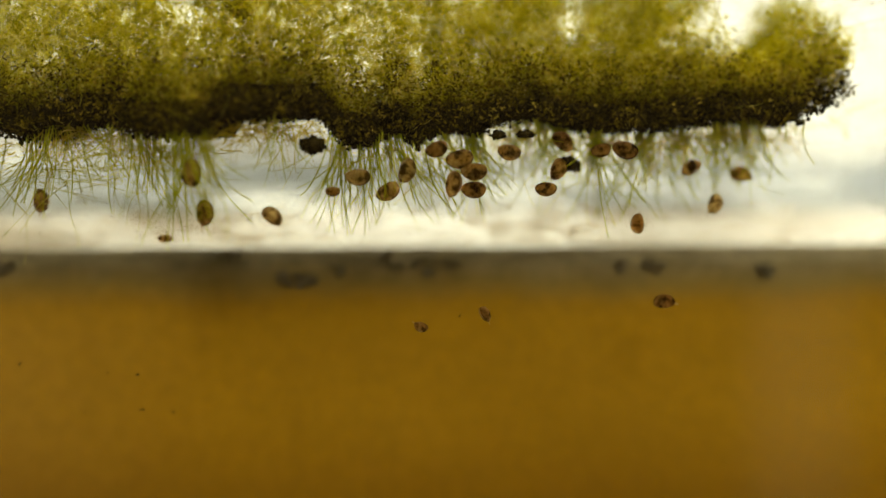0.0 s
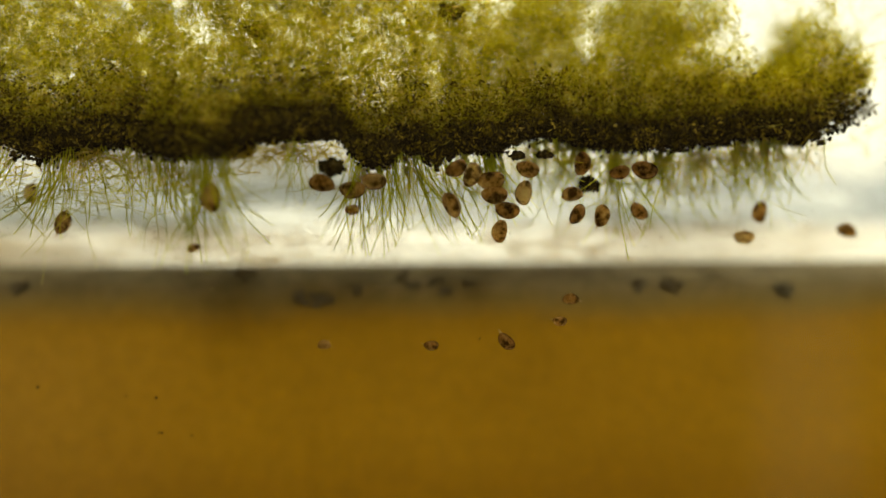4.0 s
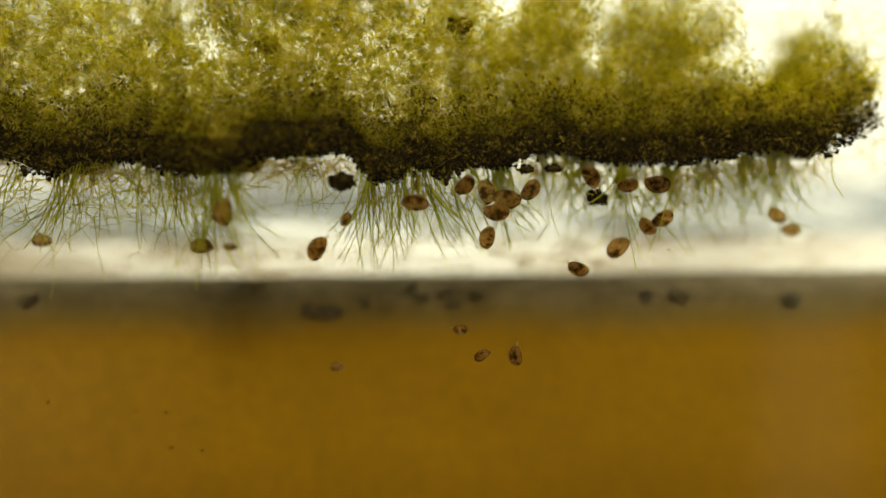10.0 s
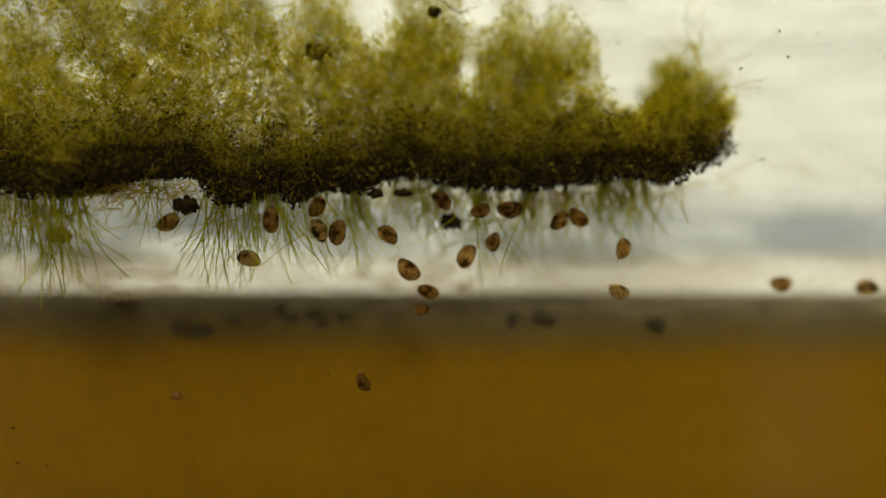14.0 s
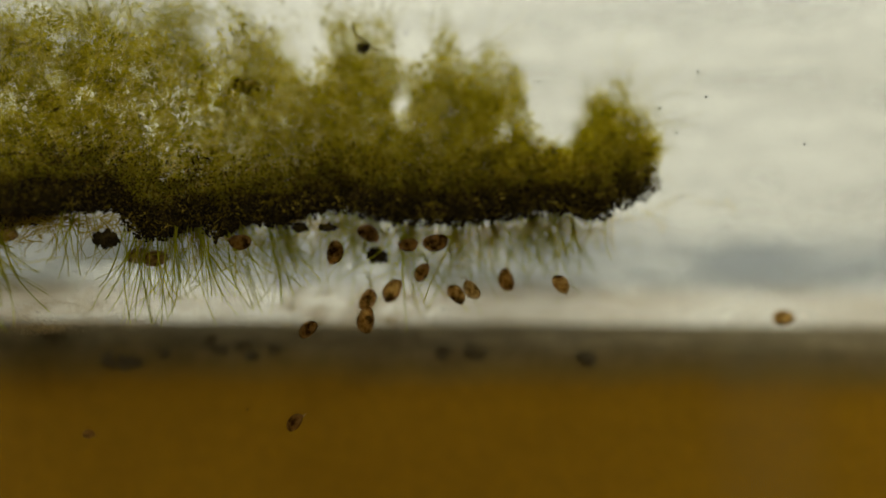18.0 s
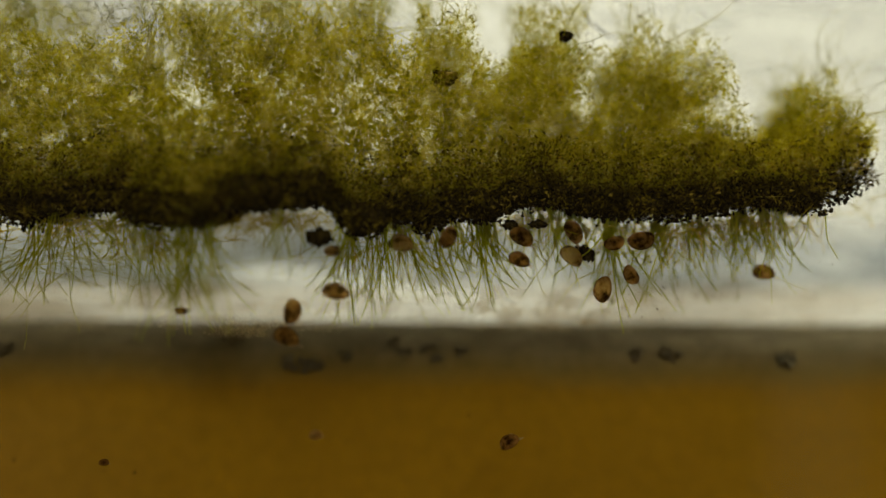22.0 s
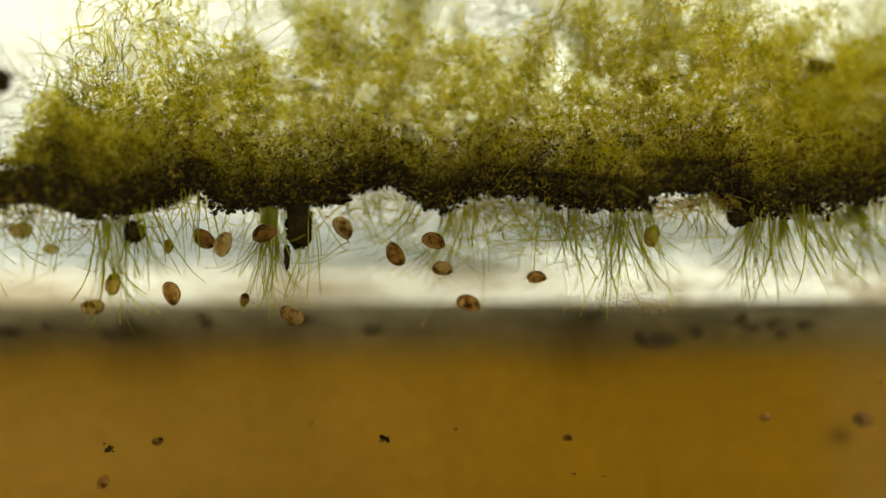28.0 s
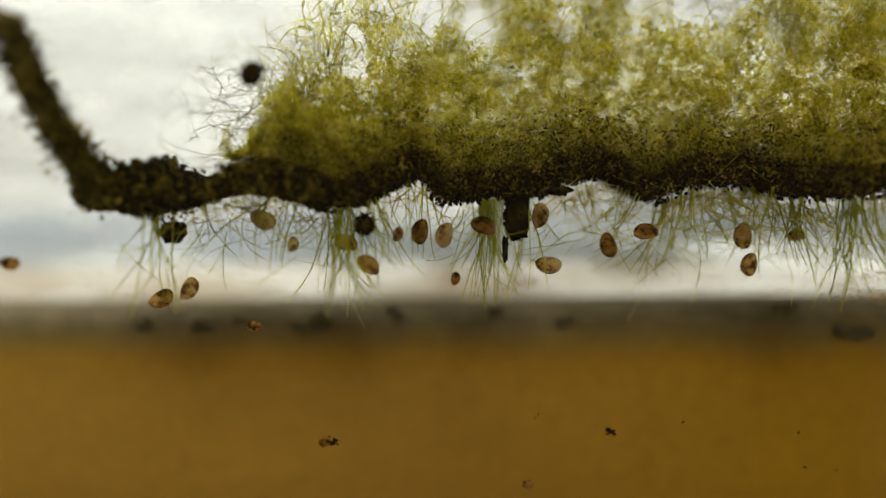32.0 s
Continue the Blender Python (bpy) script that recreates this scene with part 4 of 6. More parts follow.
def motions():
    walk(ostracod(1.19, 0.91), [(0, swim(-18.36, 4.78, 6.92, 0, 0)), (1, swim(-18.09, 4.65, 6.91, 0, 0)), (2, swim(-18.24, 4.62, 6.29, 0, 0)), (3, swim(-19.68, 4.89, 4.53, 0, 0)), (4, swim(-19.97, 4.91, 4.61, 85, 0)), (7, swim(-19.90, 4.91, 3.03, 0, 0)), (8, swim(-19.78, 4.90, 3.27, 0, 0)), (9, swim(-19.55, 4.77, 3.06, 0, 0)), (10, swim(-19.94, 4.92, 2.43, 0, 0)), (11, swim(-19.95, 4.89, 2.49, 0, 0)), (12, swim(-22.10, 5.07, 1.54, 0, 0)), (23, swim(-20.87, 2.02, 1.91, 0, 0)), (24, swim(-17.57, -0.49, 2.58, 40, 0)), (27, swim(-17.46, -0.56, 2.81, -5, 0)), (28, swim(-17.98, -0.51, 2.75, -5, 0)), (29, swim(-18.52, -0.47, 2.66, -20, 0)), (30, swim(-18.95, -0.43, 2.28, 0, 0)), (31, swim(-18.95, 6.51, 8.60, 0, 0)), (32, swim(-18.95, 6.51, 8.60, 0, 0))])
    walk(ostracod(1.46, 0.64), [(0, swim(-18.42, 5.02, 2.82, 270, 26)), (1, swim(-18.43, 4.97, 2.75, 270, 26)), (2, swim(-18.23, 4.79, 2.71, 270, 26)), (3, swim(-18.05, 4.59, 2.62, 260, 26)), (4, swim(-17.81, 4.41, 2.74, 250, 26)), (7, swim(-14.79, 2.87, 3.53, 180, 26)), (8, swim(-13.84, 2.35, 3.49, 165, 26)), (9, swim(-12.51, 5.76, 8.98, 165, 26)), (22, swim(-12.51, 5.76, 8.98, 165, 26)), (23, swim(-21.15, 2.33, 3.54, 120, 26)), (24, swim(-20.50, 1.17, 3.76, 120, 26)), (27, swim(-20.24, -0.09, 3.70, 120, 26)), (28, swim(-20.75, -0.05, 3.71, 120, 26)), (29, swim(-20.92, -0.04, 3.69, 105, 26)), (30, swim(-21.36, -0.00, 3.74, 105, 26)), (31, swim(-21.44, 0.01, 3.69, 105, 26)), (32, swim(-21.46, 0.01, 3.69, 105, 26))])
    walk(ostracod(1.55, 0.16), [(0, swim(-6.88, -0.54, 4.14, 90, 0)), (1, swim(-6.76, -0.70, 4.09, 90, 0)), (2, swim(-6.76, -0.80, 4.07, 90, 0)), (3, swim(-6.68, -0.98, 4.05, 90, 0)), (4, swim(-6.69, -1.11, 3.97, 90, 0)), (7, swim(-6.60, -1.28, 4.03, 90, 0)), (8, swim(-6.55, -1.37, 4.07, 90, 0)), (9, swim(-6.56, -1.40, 4.08, 90, 0)), (10, swim(-6.51, -1.44, 4.00, 90, 0)), (11, swim(-6.51, -1.49, 4.04, 90, 0)), (12, swim(-6.67, -1.18, 4.01, 90, 0)), (13, swim(-7.97, 1.30, 4.24, 90, 0)), (14, swim(-9.40, 3.36, 3.90, 5, 0)), (17, swim(-9.14, 3.25, 3.51, 0, 0)), (19, swim(-6.71, 3.08, 8.60, 0, 0)), (22, swim(-6.71, 3.08, 8.60, 0, 0)), (23, swim(-8.98, -1.71, -2.16, 0, 0)), (24, swim(-8.98, 4.07, 8.60, 0, 0)), (30, swim(-8.98, 4.07, 8.60, 0, 0)), (31, swim(-14.54, 1.02, 3.80, 70, 0)), (32, swim(-12.94, 1.54, 4.17, 90, 0))])
    walk(ostracod(1.46, 0.59), [(0, swim(-6.47, 0.02, 1.85, 270, 14)), (1, swim(-6.25, 2.90, 8.60, 270, 14)), (2, swim(-0.49, 0.37, 3.51, 285, 14)), (3, swim(-0.83, 0.30, 4.75, 360, 14)), (4, swim(-0.76, 0.32, 4.79, 350, 14)), (7, swim(1.43, 0.74, 1.64, 360, 14)), (8, swim(1.50, 0.76, 1.18, 370, 14)), (9, swim(1.50, 5.40, 8.60, 370, 14)), (10, swim(-1.53, 0.17, 1.89, 420, 14)), (11, swim(-1.53, 4.19, 8.99, 420, 14)), (21, swim(-1.53, 4.19, 8.99, 420, 14)), (22, swim(-1.96, 0.09, 0.06, 340, 14)), (23, swim(0.04, 0.46, 1.32, 420, 14)), (24, swim(0.23, 0.50, 1.94, 465, 14)), (27, swim(-0.19, 0.42, 3.92, 495, 14)), (28, swim(-0.19, 4.72, 8.83, 495, 14)), (32, swim(-0.19, 4.72, 8.83, 495, 14))])
    walk(ostracod(1.28, 0.88), [(0, swim(-2.52, -0.05, 1.61, -40, -9)), (1, swim(-4.12, -0.35, 4.02, 20, -9)), (2, swim(-4.12, 3.15, 8.98, 20, -9)), (4, swim(-4.12, 3.15, 8.98, 20, -9)), (7, swim(-7.92, -0.22, 1.44, 0, -9)), (8, swim(-8.11, -0.22, 1.80, 0, -9)), (9, swim(-8.12, -0.26, 1.88, 0, -9)), (10, swim(-8.17, -0.27, 2.04, 0, -9)), (11, swim(-8.25, -0.28, 2.36, 0, -9)), (12, swim(-8.44, 0.04, 2.41, 0, -9)), (13, swim(-8.72, 2.15, 1.57, 0, -9)), (14, swim(-7.42, 3.37, 8.60, 0, -9)), (20, swim(-7.42, 3.37, 8.60, 0, -9)), (21, swim(-9.59, 4.69, 2.58, 0, -9)), (22, swim(-6.59, 3.04, 8.60, 0, -9)), (23, swim(-6.59, 3.04, 8.60, 0, -9)), (24, swim(-4.02, -0.33, 5.16, -30, -9)), (27, swim(-5.24, -0.56, 4.99, 35, -9)), (28, swim(-5.46, -0.60, 4.68, 75, -9)), (29, swim(-5.55, 0.55, 4.14, 80, -9)), (30, swim(-3.59, 4.72, 3.49, 0, -9)), (31, swim(-6.42, 2.97, 8.60, 0, -9)), (32, swim(-6.42, 2.97, 8.60, 0, -9))])
    walk(ostracod(0.74, 0.42), [(0, swim(-8.68, -0.05, 0.40, 180, 56)), (1, swim(-7.41, -0.55, 0.55, 95, 56)), (2, swim(-7.38, -0.67, 0.70, 60, 56)), (3, swim(-7.68, -0.73, 0.66, 0, 56)), (4, swim(-7.86, -0.80, 1.15, 20, 56)), (7, swim(-6.55, -1.36, 1.82, 0, 56)), (8, swim(-6.32, -1.49, 1.93, 0, 56)), (9, swim(-6.20, -1.56, 1.87, 0, 56)), (10, swim(-6.19, -1.56, 2.03, 0, 56)), (11, swim(-6.21, -1.57, 2.09, 0, 56)), (12, swim(-6.61, -1.24, 2.04, 0, 56)), (13, swim(-6.50, 3.00, 8.60, 0, 56)), (21, swim(-6.50, 3.00, 8.60, 0, 56)), (22, swim(-7.75, -0.38, 1.58, 0, 56)), (23, swim(-7.27, 3.31, 8.60, 0, 56)), (32, swim(-7.27, 3.31, 8.60, 0, 56))])
    walk(ostracod(0.83, 0.68), [(0, swim(0.94, 0.52, 3.15, 180, 4)), (1, swim(0.93, 0.52, 3.31, 180, 4)), (2, swim(0.88, 0.51, 3.39, 180, 4)), (3, swim(0.72, 0.48, 3.39, 180, 4)), (4, swim(0.98, 0.53, 3.36, 180, 4)), (7, swim(0.63, 0.46, 2.66, 180, 4)), (8, swim(0.76, 0.49, 2.83, 180, 4)), (9, swim(0.81, 0.49, 3.16, 180, 4)), (10, swim(0.04, 0.34, 3.61, 240, 4)), (11, swim(0.00, 0.33, 3.95, 210, 4)), (12, swim(-0.07, 0.32, 4.31, 250, 4)), (13, swim(0.03, 0.34, 4.75, 180, 4)), (14, swim(0.03, 4.81, 8.76, 180, 4)), (32, swim(0.03, 4.81, 8.76, 180, 4))])
    walk(ostracod(1.42, 0.96), [(0, swim(2.40, 0.91, 4.03, 180, 18)), (1, swim(2.82, 0.99, 4.82, 165, 18)), (2, swim(2.67, 0.96, 4.95, 175, 18)), (3, swim(2.57, 0.94, 4.92, 180, 18)), (4, swim(2.22, 0.87, 5.07, 175, 18)), (7, swim(2.78, 0.98, 3.36, 240, 18)), (8, swim(2.72, 0.97, 4.38, 280, 18)), (9, swim(2.72, 0.97, 3.39, 365, 18)), (10, swim(2.72, 5.82, 8.60, 365, 18)), (11, swim(1.42, 0.71, 4.81, 365, 18)), (12, swim(2.57, 0.94, 4.95, 375, 18)), (13, swim(3.42, 1.11, 4.92, 380, 18)), (14, swim(3.33, 1.09, 2.53, 345, 18)), (17, swim(1.44, 1.00, 4.62, 410, 18)), (18, swim(0.51, 3.38, 4.74, 370, 18)), (19, swim(0.83, 3.04, 4.79, 360, 18)), (20, swim(2.48, 2.55, 5.06, 360, 18)), (21, swim(3.75, 1.71, 5.25, 375, 18)), (22, swim(4.41, 1.31, 5.41, 355, 18)), (23, swim(5.50, 1.53, 5.14, 365, 18)), (24, swim(5.50, 6.65, 8.60, 365, 18)), (32, swim(5.50, 6.65, 8.60, 365, 18))])
    walk(ostracod(1.46, 0.12), [(0, swim(4.13, 1.23, 3.18, 210, 11)), (1, swim(1.36, 0.68, 4.24, 140, 11)), (2, swim(1.37, 0.68, 4.77, 120, 11)), (3, swim(1.28, 0.66, 4.84, 140, 11)), (4, swim(0.99, 0.60, 4.57, 180, 11)), (7, swim(0.13, 0.43, 3.65, 240, 11)), (8, swim(0.35, 0.48, 3.85, 280, 11)), (9, swim(0.76, 0.56, 4.84, 365, 11)), (10, swim(0.76, 5.10, 8.60, 365, 11)), (12, swim(0.76, 5.10, 8.60, 365, 11)), (13, swim(0.00, 0.41, 3.41, 285, 11)), (14, swim(-1.94, 1.95, 4.86, 210, 11)), (17, swim(0.24, 1.30, 4.94, 180, 11)), (18, swim(0.50, 5.00, 8.60, 180, 11)), (21, swim(0.50, 5.00, 8.60, 180, 11)), (22, swim(-1.70, 0.09, 1.55, 260, 11)), (23, swim(-1.64, 0.10, 1.53, 315, 11)), (24, swim(-3.44, -0.24, 0.79, 350, 11)), (27, swim(-1.83, 0.06, 4.75, 365, 11)), (28, swim(-1.83, 4.07, 9.00, 365, 11)), (32, swim(-1.83, 4.07, 9.00, 365, 11))])
    walk(ostracod(1.44, 0.90), [(0, swim(5.24, 1.03, 4.36, 250, 0)), (1, swim(5.86, 1.15, 4.52, 190, 0)), (2, swim(7.53, 1.49, 4.68, 255, 0)), (3, swim(7.88, 1.56, 5.26, 255, 0)), (4, swim(7.98, 1.58, 5.43, 250, 0)), (7, swim(8.06, 1.59, 5.47, 235, 0)), (8, swim(8.07, 1.60, 5.49, 230, 0)), (9, swim(8.21, 1.62, 5.39, 285, 0)), (10, swim(8.32, 1.65, 5.18, 285, 0)), (11, swim(8.45, 1.67, 5.47, 300, 0)), (12, swim(8.44, 1.67, 5.53, 325, 0)), (13, swim(8.69, 1.72, 5.61, 335, 0)), (14, swim(7.47, 1.48, 4.29, 300, 0)), (17, swim(7.29, 1.44, 2.70, 335, 0)), (18, swim(7.29, 7.18, 8.60, 335, 0)), (32, swim(7.29, 7.18, 8.60, 335, 0))])
    walk(ostracod(1.30, 0.72), [(0, swim(7.06, 0.93, 5.67, 200, 0)), (1, swim(7.12, 0.94, 5.76, 230, 0)), (2, swim(7.13, 0.95, 5.82, 210, 0)), (3, swim(7.06, 0.93, 5.69, 210, 0)), (4, swim(7.06, 0.93, 5.79, 210, 0)), (7, swim(7.07, 0.93, 5.69, 230, 0)), (8, swim(7.04, 0.93, 5.72, 220, 0)), (9, swim(7.08, 0.94, 5.72, 230, 0)), (10, swim(7.02, 0.92, 5.62, 225, 0)), (11, swim(7.08, 0.94, 5.66, 225, 0)), (12, swim(7.06, 0.93, 5.66, 220, 0)), (13, swim(7.35, 0.99, 5.70, 250, 0)), (14, swim(7.43, 1.01, 5.78, 240, 0)), (17, swim(7.33, 0.99, 5.75, 225, 0)), (18, swim(7.52, 1.02, 5.76, 180, 0)), (19, swim(7.46, 1.01, 5.68, 200, 0)), (20, swim(7.40, 1.00, 5.66, 190, 0)), (21, swim(7.45, 1.01, 5.71, 200, 0)), (22, swim(7.11, 0.94, 5.86, 240, 0)), (23, swim(6.78, 0.88, 5.91, 230, 0)), (24, swim(6.87, 0.92, 6.06, 210, 0)), (27, swim(6.86, 7.06, 8.60, 210, 0)), (32, swim(6.86, 7.06, 8.60, 210, 0))])
    walk(ostracod(1.59, 0.01), [(0, swim(8.46, 1.52, 5.15, 190, 0)), (1, swim(8.86, 1.60, 5.27, 190, 0)), (2, swim(8.87, 1.60, 5.31, 180, 0)), (3, swim(9.19, 1.67, 5.24, 180, 0)), (4, swim(9.18, 1.67, 5.14, 185, 0)), (7, swim(9.20, 1.67, 5.14, 185, 0)), (8, swim(9.31, 1.69, 4.95, 185, 0)), (9, swim(9.66, 1.76, 4.89, 180, 0)), (10, swim(9.67, 1.76, 4.88, 170, 0)), (11, swim(9.76, 1.78, 4.35, 150, 0)), (12, swim(10.24, 1.88, 2.79, 110, 0)), (13, swim(12.93, 2.42, 1.53, 105, 0)), (14, swim(12.99, 2.43, 1.97, 140, 0)), (17, swim(13.37, 2.50, 1.57, 80, 0)), (18, swim(15.11, 2.85, 0.89, 85, 0)), (19, swim(15.11, 8.43, 8.60, 85, 0)), (20, swim(14.16, 2.66, 0.58, 45, 0)), (21, swim(14.16, 8.38, 8.60, 45, 0)), (32, swim(14.16, 8.38, 8.60, 45, 0))])
    walk(ostracod(1.52, 0.16), [(0, swim(9.32, 1.47, 4.38, 180, 22)), (1, swim(9.41, 1.49, 4.32, 180, 22)), (2, swim(9.45, 1.50, 4.36, 180, 22)), (3, swim(9.46, 1.50, 4.36, 180, 22)), (4, swim(9.38, 1.48, 4.26, 180, 22)), (7, swim(9.47, 1.50, 4.25, 180, 22)), (8, swim(9.20, 1.45, 4.03, 185, 22)), (9, swim(9.24, 1.46, 3.86, 195, 22)), (10, swim(8.96, 1.40, 4.06, 180, 22)), (11, swim(8.92, 1.39, 3.70, 165, 22)), (12, swim(8.74, 1.36, 3.79, 85, 22)), (13, swim(8.69, 1.35, 3.76, 155, 22)), (14, swim(8.75, 1.36, 4.20, 80, 22)), (17, swim(8.75, 7.58, 8.60, 80, 22)), (20, swim(8.75, 7.58, 8.60, 80, 22)), (21, swim(13.31, 2.27, -4.49, 90, 22)), (22, swim(13.31, 8.33, 8.60, 90, 22)), (32, swim(13.31, 8.33, 8.60, 90, 22))])
    walk(ostracod(1.52, 0.46), [(0, swim(8.04, 1.15, 3.55, 260, 55)), (1, swim(8.03, 1.15, 3.83, 285, 55)), (2, swim(8.11, 1.16, 3.09, 310, 55)), (3, swim(7.53, 1.05, 2.99, 350, 55)), (4, swim(6.78, 0.90, 3.57, 295, 55)), (7, swim(4.51, 0.44, 5.36, 310, 55)), (8, swim(4.64, 0.47, 5.06, 340, 55)), (9, swim(4.25, 0.39, 4.49, 360, 55)), (10, swim(4.12, 0.37, 4.50, 355, 55)), (11, swim(4.14, 0.37, 4.49, 360, 55)), (12, swim(4.15, 0.37, 4.59, 375, 55)), (13, swim(4.27, 0.40, 4.37, 380, 55)), (14, swim(4.85, 0.51, 4.93, 450, 55)), (17, swim(3.12, 0.17, 4.91, 370, 55)), (18, swim(2.00, 2.25, 4.61, 370, 55)), (19, swim(2.27, 1.91, 3.54, 360, 55)), (20, swim(1.07, 2.21, 2.64, 360, 55)), (21, swim(1.51, 1.58, 2.75, 360, 55)), (22, swim(0.88, -0.28, 2.68, 350, 55)), (23, swim(0.24, -0.41, 2.89, 340, 55)), (24, swim(0.24, 4.90, 8.66, 340, 55)), (32, swim(0.24, 4.90, 8.66, 340, 55))])
    walk(ostracod(1.45, 0.63), [(0, swim(9.31, 1.88, 3.32, 180, 5)), (1, swim(9.34, 1.89, 3.33, 180, 5)), (2, swim(9.63, 1.95, 3.47, 180, 5)), (3, swim(9.67, 1.95, 3.40, 190, 5)), (4, swim(10.21, 2.06, 3.38, 170, 5)), (7, swim(12.32, 2.48, 1.81, 200, 5)), (8, swim(12.73, 2.57, 1.85, 200, 5)), (9, swim(12.69, 2.56, 1.82, 190, 5)), (10, swim(12.69, 8.29, 8.63, 190, 5)), (17, swim(12.69, 8.29, 8.63, 190, 5)), (18, swim(12.98, 2.62, 5.14, 260, 5)), (19, swim(13.09, 2.64, 5.67, 260, 5)), (20, swim(13.09, 2.64, 5.62, 300, 5)), (21, swim(12.06, 2.43, 5.44, 310, 5)), (22, swim(11.51, 2.32, 5.88, 330, 5)), (23, swim(12.43, 4.15, 5.90, 360, 5)), (24, swim(12.91, 4.82, 5.96, 380, 5)), (27, swim(16.19, 7.39, 4.45, 360, 5)), (32, swim(13.90, 2.80, 4.39, 360, 5))])
    walk(ostracod(1.39, 0.01), [(0, swim(11.56, 2.53, 5.65, 170, -3)), (1, swim(11.59, 2.53, 5.56, 165, -3)), (2, swim(11.63, 2.54, 5.55, 165, -3)), (3, swim(11.81, 2.58, 5.76, 155, -3)), (4, swim(11.52, 2.52, 5.89, 165, -3)), (7, swim(11.65, 2.55, 5.71, 180, -3)), (8, swim(11.71, 2.56, 5.63, 190, -3)), (9, swim(11.11, 2.44, 5.41, 210, -3)), (10, swim(11.07, 2.43, 5.41, 230, -3)), (11, swim(10.78, 2.37, 5.31, 240, -3)), (12, swim(10.88, 2.39, 5.04, 255, -3)), (13, swim(11.43, 2.50, 4.60, 260, -3)), (14, swim(11.62, 2.54, 4.04, 320, -3)), (17, swim(13.50, 2.92, 2.85, 300, -3)), (18, swim(15.03, 3.22, 2.20, 240, -3)), (19, swim(15.68, 3.35, 2.46, 250, -3)), (20, swim(15.71, 3.36, 2.49, 250, -3)), (21, swim(16.10, 3.42, 2.08, 250, -3)), (22, swim(16.10, 8.48, 8.60, 250, -3)), (23, swim(16.10, 8.48, 8.60, 250, -3)), (24, swim(16.44, 6.83, -4.99, 165, -3)), (27, swim(14.88, 8.42, 8.60, 165, -3)), (32, swim(14.88, 8.42, 8.60, 165, -3))])
    walk(ostracod(1.41, 0.63), [(0, swim(14.86, 2.89, 6.23, -45, 4)), (1, swim(14.89, 2.89, 6.14, -100, 4)), (2, swim(15.00, 2.91, 6.13, -100, 4)), (3, swim(14.93, 2.90, 6.09, -100, 4)), (4, swim(14.84, 2.88, 6.17, -100, 4)), (7, swim(14.97, 2.91, 6.13, -100, 4)), (8, swim(14.92, 2.90, 6.11, -100, 4)), (9, swim(14.88, 2.89, 6.14, -75, 4)), (10, swim(14.88, 2.89, 6.13, -60, 4)), (11, swim(14.84, 2.88, 6.15, -50, 4)), (12, swim(14.80, 2.87, 6.29, -50, 4)), (13, swim(14.97, 2.91, 6.24, -45, 4)), (14, swim(14.98, 2.91, 6.24, -45, 4)), (17, swim(14.98, 2.91, 6.28, -45, 4)), (18, swim(15.09, 2.93, 6.31, -30, 4)), (19, swim(15.01, 2.92, 6.34, -10, 4)), (20, swim(15.10, 2.93, 6.34, -30, 4)), (21, swim(15.14, 2.94, 6.23, -30, 4)), (22, swim(14.67, 2.85, 6.23, -60, 4)), (23, swim(16.36, 6.20, 6.79, -60, 4)), (24, swim(15.00, 8.42, 8.60, -60, 4)), (32, swim(15.00, 8.42, 8.60, -60, 4))])
    walk(ostracod(1.35, 0.02), [(0, swim(14.53, 2.74, 4.55, 250, 21)), (1, swim(14.53, 8.40, 8.60, 250, 21)), (2, swim(14.53, 8.40, 8.60, 250, 21)), (3, swim(14.46, 2.72, 0.25, 270, 21)), (4, swim(16.08, 3.03, 2.96, 260, 21)), (7, swim(17.23, 3.05, 4.42, 220, 21)), (8, swim(18.07, 3.06, 4.46, 160, 21)), (9, swim(19.33, 3.13, 3.71, 150, 21)), (10, swim(19.42, 3.20, 3.62, 210, 21)), (11, swim(19.59, 3.31, 3.70, 260, 21)), (12, swim(20.66, 3.46, 3.71, 210, 21)), (13, swim(22.05, 3.11, 4.62, 240, 21)), (14, swim(22.39, 3.11, 5.06, 230, 21)), (17, swim(21.52, 3.10, 4.35, 310, 21)), (18, swim(20.67, 3.09, 2.53, 310, 21)), (19, swim(19.70, 3.08, 4.19, 250, 21)), (20, swim(19.58, 3.08, 3.93, 230, 21)), (21, swim(19.58, 8.68, 8.60, 230, 21)), (32, swim(19.58, 8.68, 8.60, 230, 21))])
